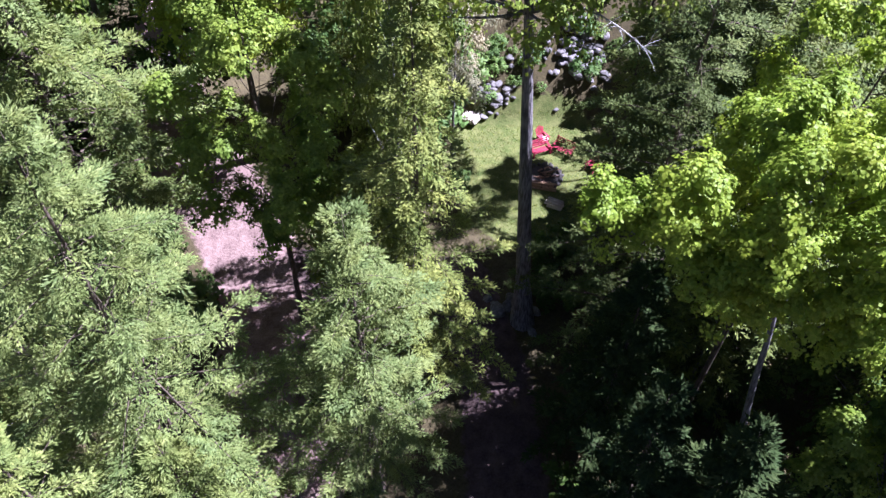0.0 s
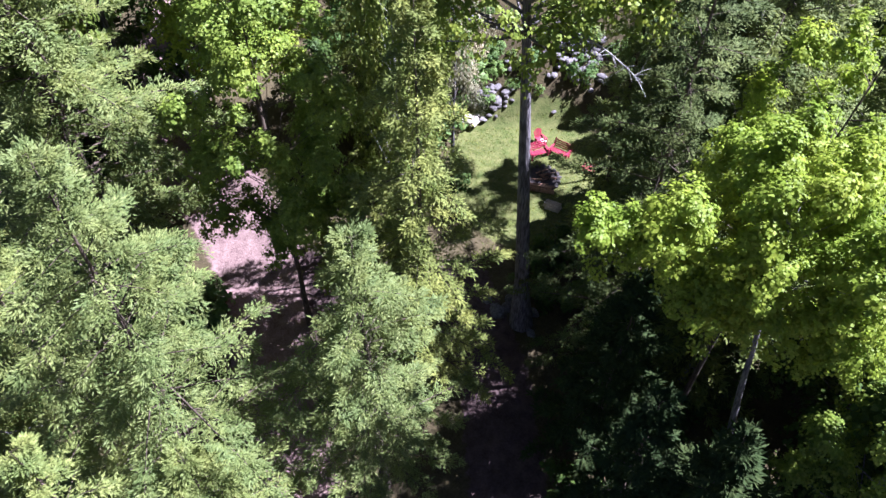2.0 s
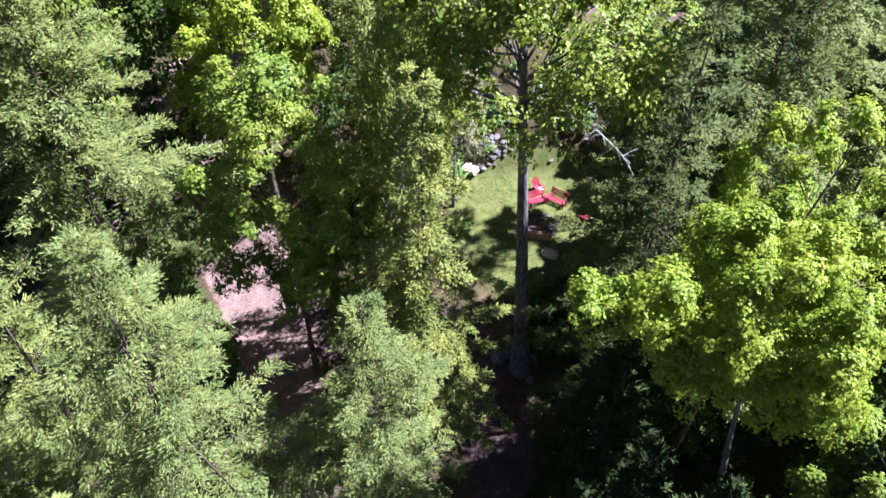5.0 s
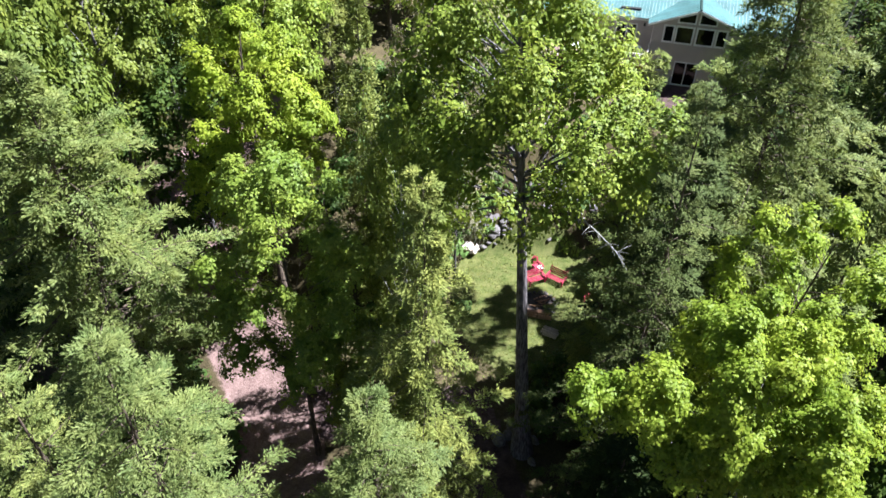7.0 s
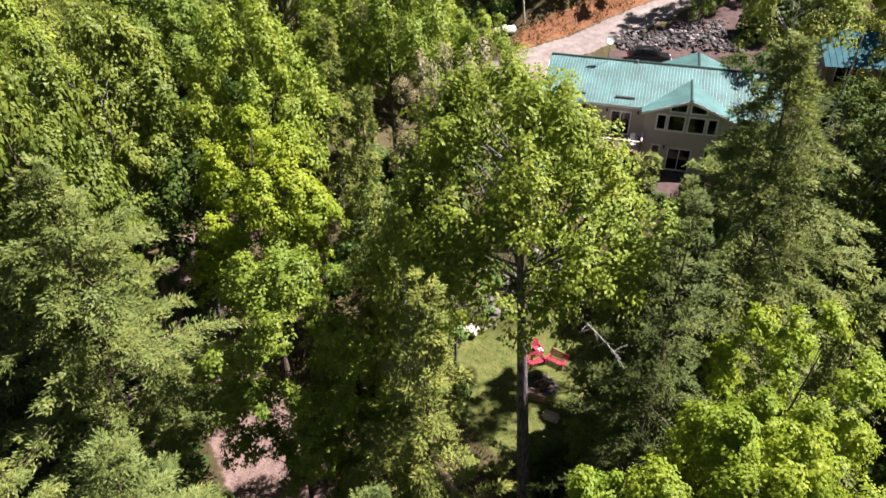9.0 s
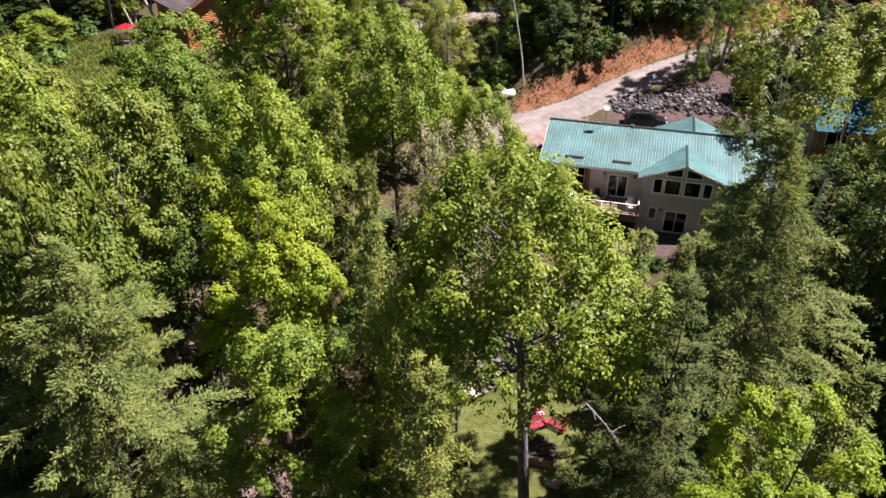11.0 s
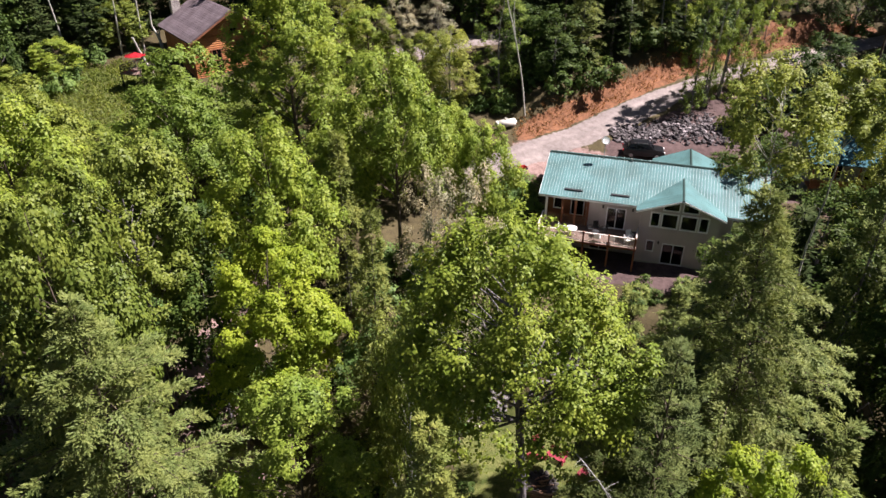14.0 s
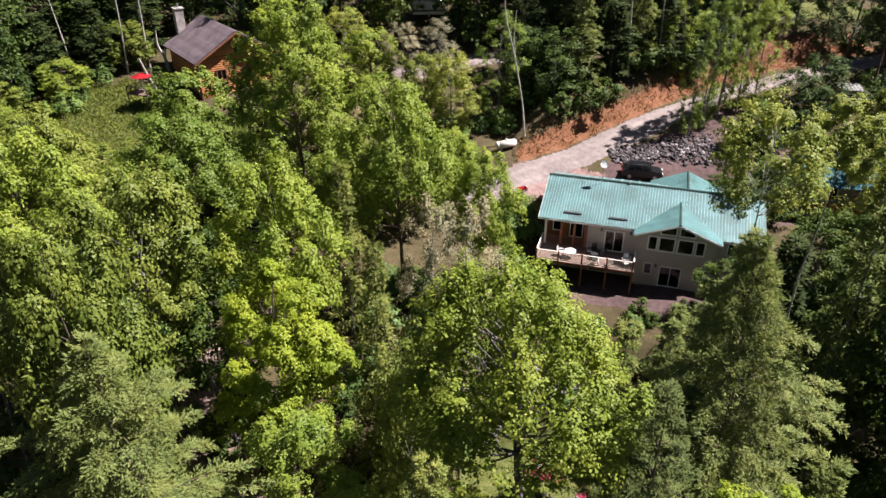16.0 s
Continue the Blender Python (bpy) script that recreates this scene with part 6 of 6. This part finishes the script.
def cabin():
    base = Matrix.Translation((-32.97, 97.5, 15.6)) @ Matrix.Rotation(radians(37), 4, "Z")
    t = thing("log_cabin", base, "orange log cabin with a brown shingle roof", "house")
    W, D, E, P = 5.3, 5.8, 5.3, 8.4       # half width along x, half length along the ridge, wall top, peak
    for i in range(20):
        z = 0.13 + i * 0.26
        part("log", cyl(bmesh.new(), (-W - 0.2, -D, z), (W + 0.2, -D, z), 0.135, 0.135, 8), LOG, t)
        part("log", cyl(bmesh.new(), (-W, -D - 0.2, z + 0.02), (-W, D, z + 0.02), 0.135, 0.135, 8), LOG, t)
        part("log", cyl(bmesh.new(), (W, -D - 0.2, z + 0.02), (W, D, z + 0.02), 0.135, 0.135, 8), LOG, t)
    part("wall", block(-W, W, D - 0.1, D + 0.1, 0, E), LOG, t)
    for i in range(11):
        z = E + 0.13 + i * 0.26
        half = W * (P - 0.25 - z) / (P - E)
        if half > 0.2:
            part("log", cyl(bmesh.new(), (-half, -D, z), (half, -D, z), 0.135, 0.135, 8), LOG, t)
    part("gable", prism(bmesh.new(), [(-W, E), (W, E), (0, P - 0.2)], D - 0.08, D + 0.08), LOG, t, "orange board gable")
    part("foundation", block(-W - 0.1, W + 0.1, -D - 0.1, D + 0.1, -2.6, 0.0), CONCRETE, t, "stone-grey foundation")
    e = E - 0.41
    r = part("roof", prism(bmesh.new(), [(-W - 0.7, e), (0, P), (W + 0.7, e), (W + 0.7, e - 0.12), (0, P - 0.14), (-W - 0.7, e - 0.12)], -D - 0.95, D + 0.7), SHINGLE, t, "purple-brown shingle roof")
    for s in (-1, 1):
        shingle_slope(r, (s * (W + 0.72), -D - 0.97, e - 0.01), (s * (W + 0.72), D + 0.72, e - 0.01), (0, D + 0.72, P), (0, -D - 0.97, P), 20, 24, SHINGLE)
        bm = prism(bmesh.new(), [(0, P - 0.14), (s * (W + 0.7), e - 0.12), (s * (W + 0.7), e - 0.34), (0, P - 0.4)], -D - 1.0, -D - 0.94)
        part("barge_board", bm, TIMBER, r, "dark brown barge board")
    for x, z, w, hh in ((1.2, 2.2, 0.5, 1.3), (-2.4, 2.2, 0.6, 1.3), (-2.2, 0.2, 0.5, 1.9), (0.2, 5.4, 0.45, 0.9)):
        f = part("window", frame_bm(x - w, x + w, z, z + hh, -D - 0.26, -D - 0.12, 0.08, (x,)), TIMBER, t, "brown framed window")
        part("pane", block(x - w, x + w, -D - 0.2, -D - 0.18, z, z + hh), GLASS, f)
    c = part("chimney", block(-3.7, -2.6, D + 0.1, D + 1.0, -0.5, 9.6), CHIMNEY_STONE, t, "stone chimney")
    rnd = random.Random(3)
    for k in range(12):
        for s in range(3):
            for q in range(2):
                z, o = 5.2 + k * 0.36, rnd.uniform(0.0, 0.05)
                part("chimney_stone", block(-3.76 + s * 0.4 - o, -3.39 + s * 0.4, D + 0.04 + q * 0.52, D + 0.53 + q * 0.52 + o, z, z + 0.32, bevel=0.03), CHIMNEY_STONE, c)
    part("chimney_cap", block(-3.85, -2.45, D - 0.05, D + 1.15, 9.6, 9.75), CHIMNEY_STONE, c, "flat stone cap")
    part("flue", cyl(bmesh.new(), (-3.15, D + 0.55, 9.75), (-3.15, D + 0.55, 10.25), 0.17, 0.17, 10), METAL_GREY, c, "metal flue")


cabin()


def umbrella(m):
    t = thing("patio_umbrella", m, "red canvas umbrella on a raised platform", "umbrella")
    part("pole", cyl(bmesh.new(), (0, 0, 0), (0, 0, 2.5), 0.03, 0.03, 8), WHITE_PLASTIC, t)
    for i in range(8):
        a0, a1 = i * math.pi / 4, (i + 1) * math.pi / 4
        bm = bmesh.new()
        top, e0, e1 = Vector((0, 0, 2.5)), Vector((1.35 * math.cos(a0), 1.35 * math.sin(a0), 2.02)), Vector((1.35 * math.cos(a1), 1.35 * math.sin(a1), 2.02))
        mid = (e0 + e1) / 2 + Vector((0, 0, 0.06))
        v = [bm.verts.new(p) for p in (top, e0, mid * 0.98, e1)]
        bm.faces.new((v[0], v[1], v[2]))
        bm.faces.new((v[0], v[2], v[3]))
        bmesh.ops.solidify(bm, geom=bm.faces[:], thickness=0.012)
        c = part("canopy_panel", bm, RED_CLOTH, t)
        part("rib", cyl(bmesh.new(), top - Vector((0, 0, 0.03)), e0 - Vector((0, 0, 0.03)), 0.012, 0.01, 5), METAL_GREY, t)
    part("finial", cyl(bmesh.new(), (0, 0, 2.5), (0, 0, 2.62), 0.03, 0.01, 8), WHITE_PLASTIC, t)


def platform(x, y):
    z = ground_z(x, y)
    t = thing("viewing_platform", pose(x, y, z, 0, 0, -20), "raised dark platform with railing on the grass", "platform")
    part("floor", block(-1.7, 1.7, -1.4, 1.4, 1.9, 2.05), DECK_WOOD, t)
    for px in (-1.6, 1.6):
        for py in (-1.3, 1.3):
            part("post", block(px - 0.06, px + 0.06, py - 0.06, py + 0.06, -0.3, 2.95), BLACK_METAL, t)
    for (a, b, c, d) in ((-1.65, 1.65, -1.35, -1.29), (-1.65, 1.65, 1.29, 1.35), (-1.65, -1.59, -1.3, 1.3), (1.59, 1.65, -1.3, 1.3)):
        f = part("railing", block(a, b, c, d, 2.9, 2.97), BLACK_METAL, t, "black railing")
        n = 16
        for i in range(n):
            xx, yy = a + (b - a) * (i + 0.5) / n, c + (d - c) * (i + 0.5) / n
            part("baluster", block(xx - 0.02, xx + 0.02, yy - 0.02, yy + 0.02, 2.05, 2.9), BLACK_METAL, f)
    return pose(x, y, z + 2.05)


umbrella(platform(-40.4, 87.3))


# ---- the neighbour's house, sheds, far roofs ----
def neighbour():
    t = thing("neighbour_house", pose(41.5, 66.5, 9.0, 0, 0, -10), "grey house with a blue-green metal roof and porch", "house")
    part("wall", wall_bm(-4.5, 4.5, 0, 5.2, -0.1, 0.1, [(-3.2, -1.2, 3.2, 4.9), (-3.0, -2.1, 0.4, 1.6), (1.0, 2.4, 3.2, 4.6)]), GREY_SHED, t, "weathered grey wall")
    add_window(t, -3.2, -1.2, 3.2, 4.9, -0.1, bars=(-2.2,))
    add_window(t, -3.0, -2.1, 0.4, 1.6, -0.1)
    add_window(t, 1.0, 2.4, 3.2, 4.6, -0.1)
    part("wall", block(-4.5, -4.3, 0.1, 7.0, 0, 5.2), GREY_SHED, t)
    part("wall", block(4.3, 4.5, 0.1, 7.0, 0, 5.2), GREY_SHED, t)
    part("wall", block(-4.5, 4.5, 6.9, 7.1, 0, 5.2), GREY_SHED, t)
    part("balcony", block(-4.5, 4.5, -1.6, -0.1, 2.5, 2.68), TIMBER, t, "reddish wooden balcony")
    for x in (-4.4, -2.2, 0, 2.2, 4.4):
        part("post", block(x - 0.07, x + 0.07, -1.58, -1.44, 0, 5.3), TIMBER, t)
    part("balcony_board", block(-4.45, 4.45, -1.6, -1.54, 2.7, 3.5), TIMBER, t, "reddish board parapet")
    r = part("roof", block(-4.7, 4.7, -1.5, 7.4, 5.2, 5.25), TRIM_WHITE, t, "blue-green metal roof")
    roof_plane(r, (-4.9, -1.9, 5.3), (4.9, -1.9, 5.3), (4.9, 3.2, 7.4), (-4.9, 3.2, 7.4), 0.6, mat=BLUE_ROOF, seam_mat=BLUE_ROOF)
    roof_plane(r, (-4.9, 7.6, 5.3), (4.9, 7.6, 5.3), (4.9, 3.2, 7.4), (-4.9, 3.2, 7.4), 0.9, mat=BLUE_ROOF, seam_mat=BLUE_ROOF)


neighbour()


def shed(x, y, turn, label, roof_mat=METAL_GREY):
    t = thing("shed", on_ground(x, y, turn), label, "shed")
    part("wall", wall_bm(-1.2, 1.2, 0, 2.4, -1.0, -0.9, [(-0.5, 0.2, 1.2, 2.0)]), GREY_SHED, t)
    add_window(t, -0.5, 0.2, 1.2, 2.0, -1.0)
    part("wall", block(-1.2, 1.2, 0.9, 1.0, 0, 2.4), GREY_SHED, t)
    for s in (-1.2, 1.1):
        part("wall", block(s, s + 0.1, -0.9, 0.9, 0, 2.4), GREY_SHED, t)
    r = part("roof", block(-1.35, 1.35, -1.1, 1.1, 2.4, 2.44), GREY_SHED, t, "pale metal roof")
    roof_plane(r, (-1.4, -1.25, 2.5), (1.4, -1.25, 2.5), (1.4, 1.2, 2.8), (-1.4, 1.2, 2.8), 0.45, mat=roof_mat, seam_mat=roof_mat)


shed(51.0, 88.6, -8, "small grey shed with a pale metal roof")


def tarp(m):
    """A blue sheet thrown over a low heap."""
    bm = bmesh.new()
    bmesh.ops.create_grid(bm, x_segments=22, y_segments=16, size=1.0)
    for v in bm.verts:
        x, y = v.co.x * 2.0, v.co.y * 1.5
        e = max(abs(v.co.x), abs(v.co.y))
        v.co = Vector((x, y, 0.9 * (1 - e ** 3) + 0.18 * noise.noise(Vector((x * 1.4, y * 1.4, 3))) * (1 - e) + 0.02))
    bmesh.ops.solidify(bm, geom=bm.faces[:], thickness=0.02)
    ob = part("tarp", bm, BLUE_TARP, None, smooth=True)
    ob.matrix_basis = m
    tagged(ob, "crumpled blue tarpaulin over a heap", "tarp")


tarp(on_ground(36.0, 70.5, 20))


def parked_trailer(m):
    t = thing("camper_trailer", m, "white and grey camper trailer under the trees", "trailer")
    side = [(-2.6, 0.5), (-2.6, 2.3), (-2.3, 2.6), (2.2, 2.6), (2.6, 2.1), (2.75, 1.0), (2.5, 0.5)]
    bm = prism(bmesh.new(), side, -1.1, 1.1)
    bmesh.ops.bevel(bm, geom=bm.edges[:], offset=0.06, segments=2, affect="EDGES")
    b = part("body", bm, WHITE_PLASTIC, t, "white panelled body")
    part("stripe", block(-2.55, 2.5, -1.125, -1.105, 1.0, 1.2), BLACK_METAL, b, "dark stripe")
    for x in (-1.6, 0.6):
        part("window", block(x, x + 0.9, -1.13, -1.107, 1.5, 2.1), GLASS, b, "dark window")
    for s in (-1, 1):
        w = part("wheel", cyl(bmesh.new(), (0, s * 0.85, 0.33), (0, s * 1.06, 0.33), 0.33, 0.33, 16), RUBBER, t)
        part("rim", cyl(bmesh.new(), (0, s * 1.06, 0.33), (0, s * 1.08, 0.33), 0.2, 0.2, 12), METAL_GREY, w)
    part("drawbar", block(2.5, 3.8, -0.06, 0.06, 0.45, 0.55), BLACK_METAL, t)


parked_trailer(on_ground(-4.5, 117.5, 5))
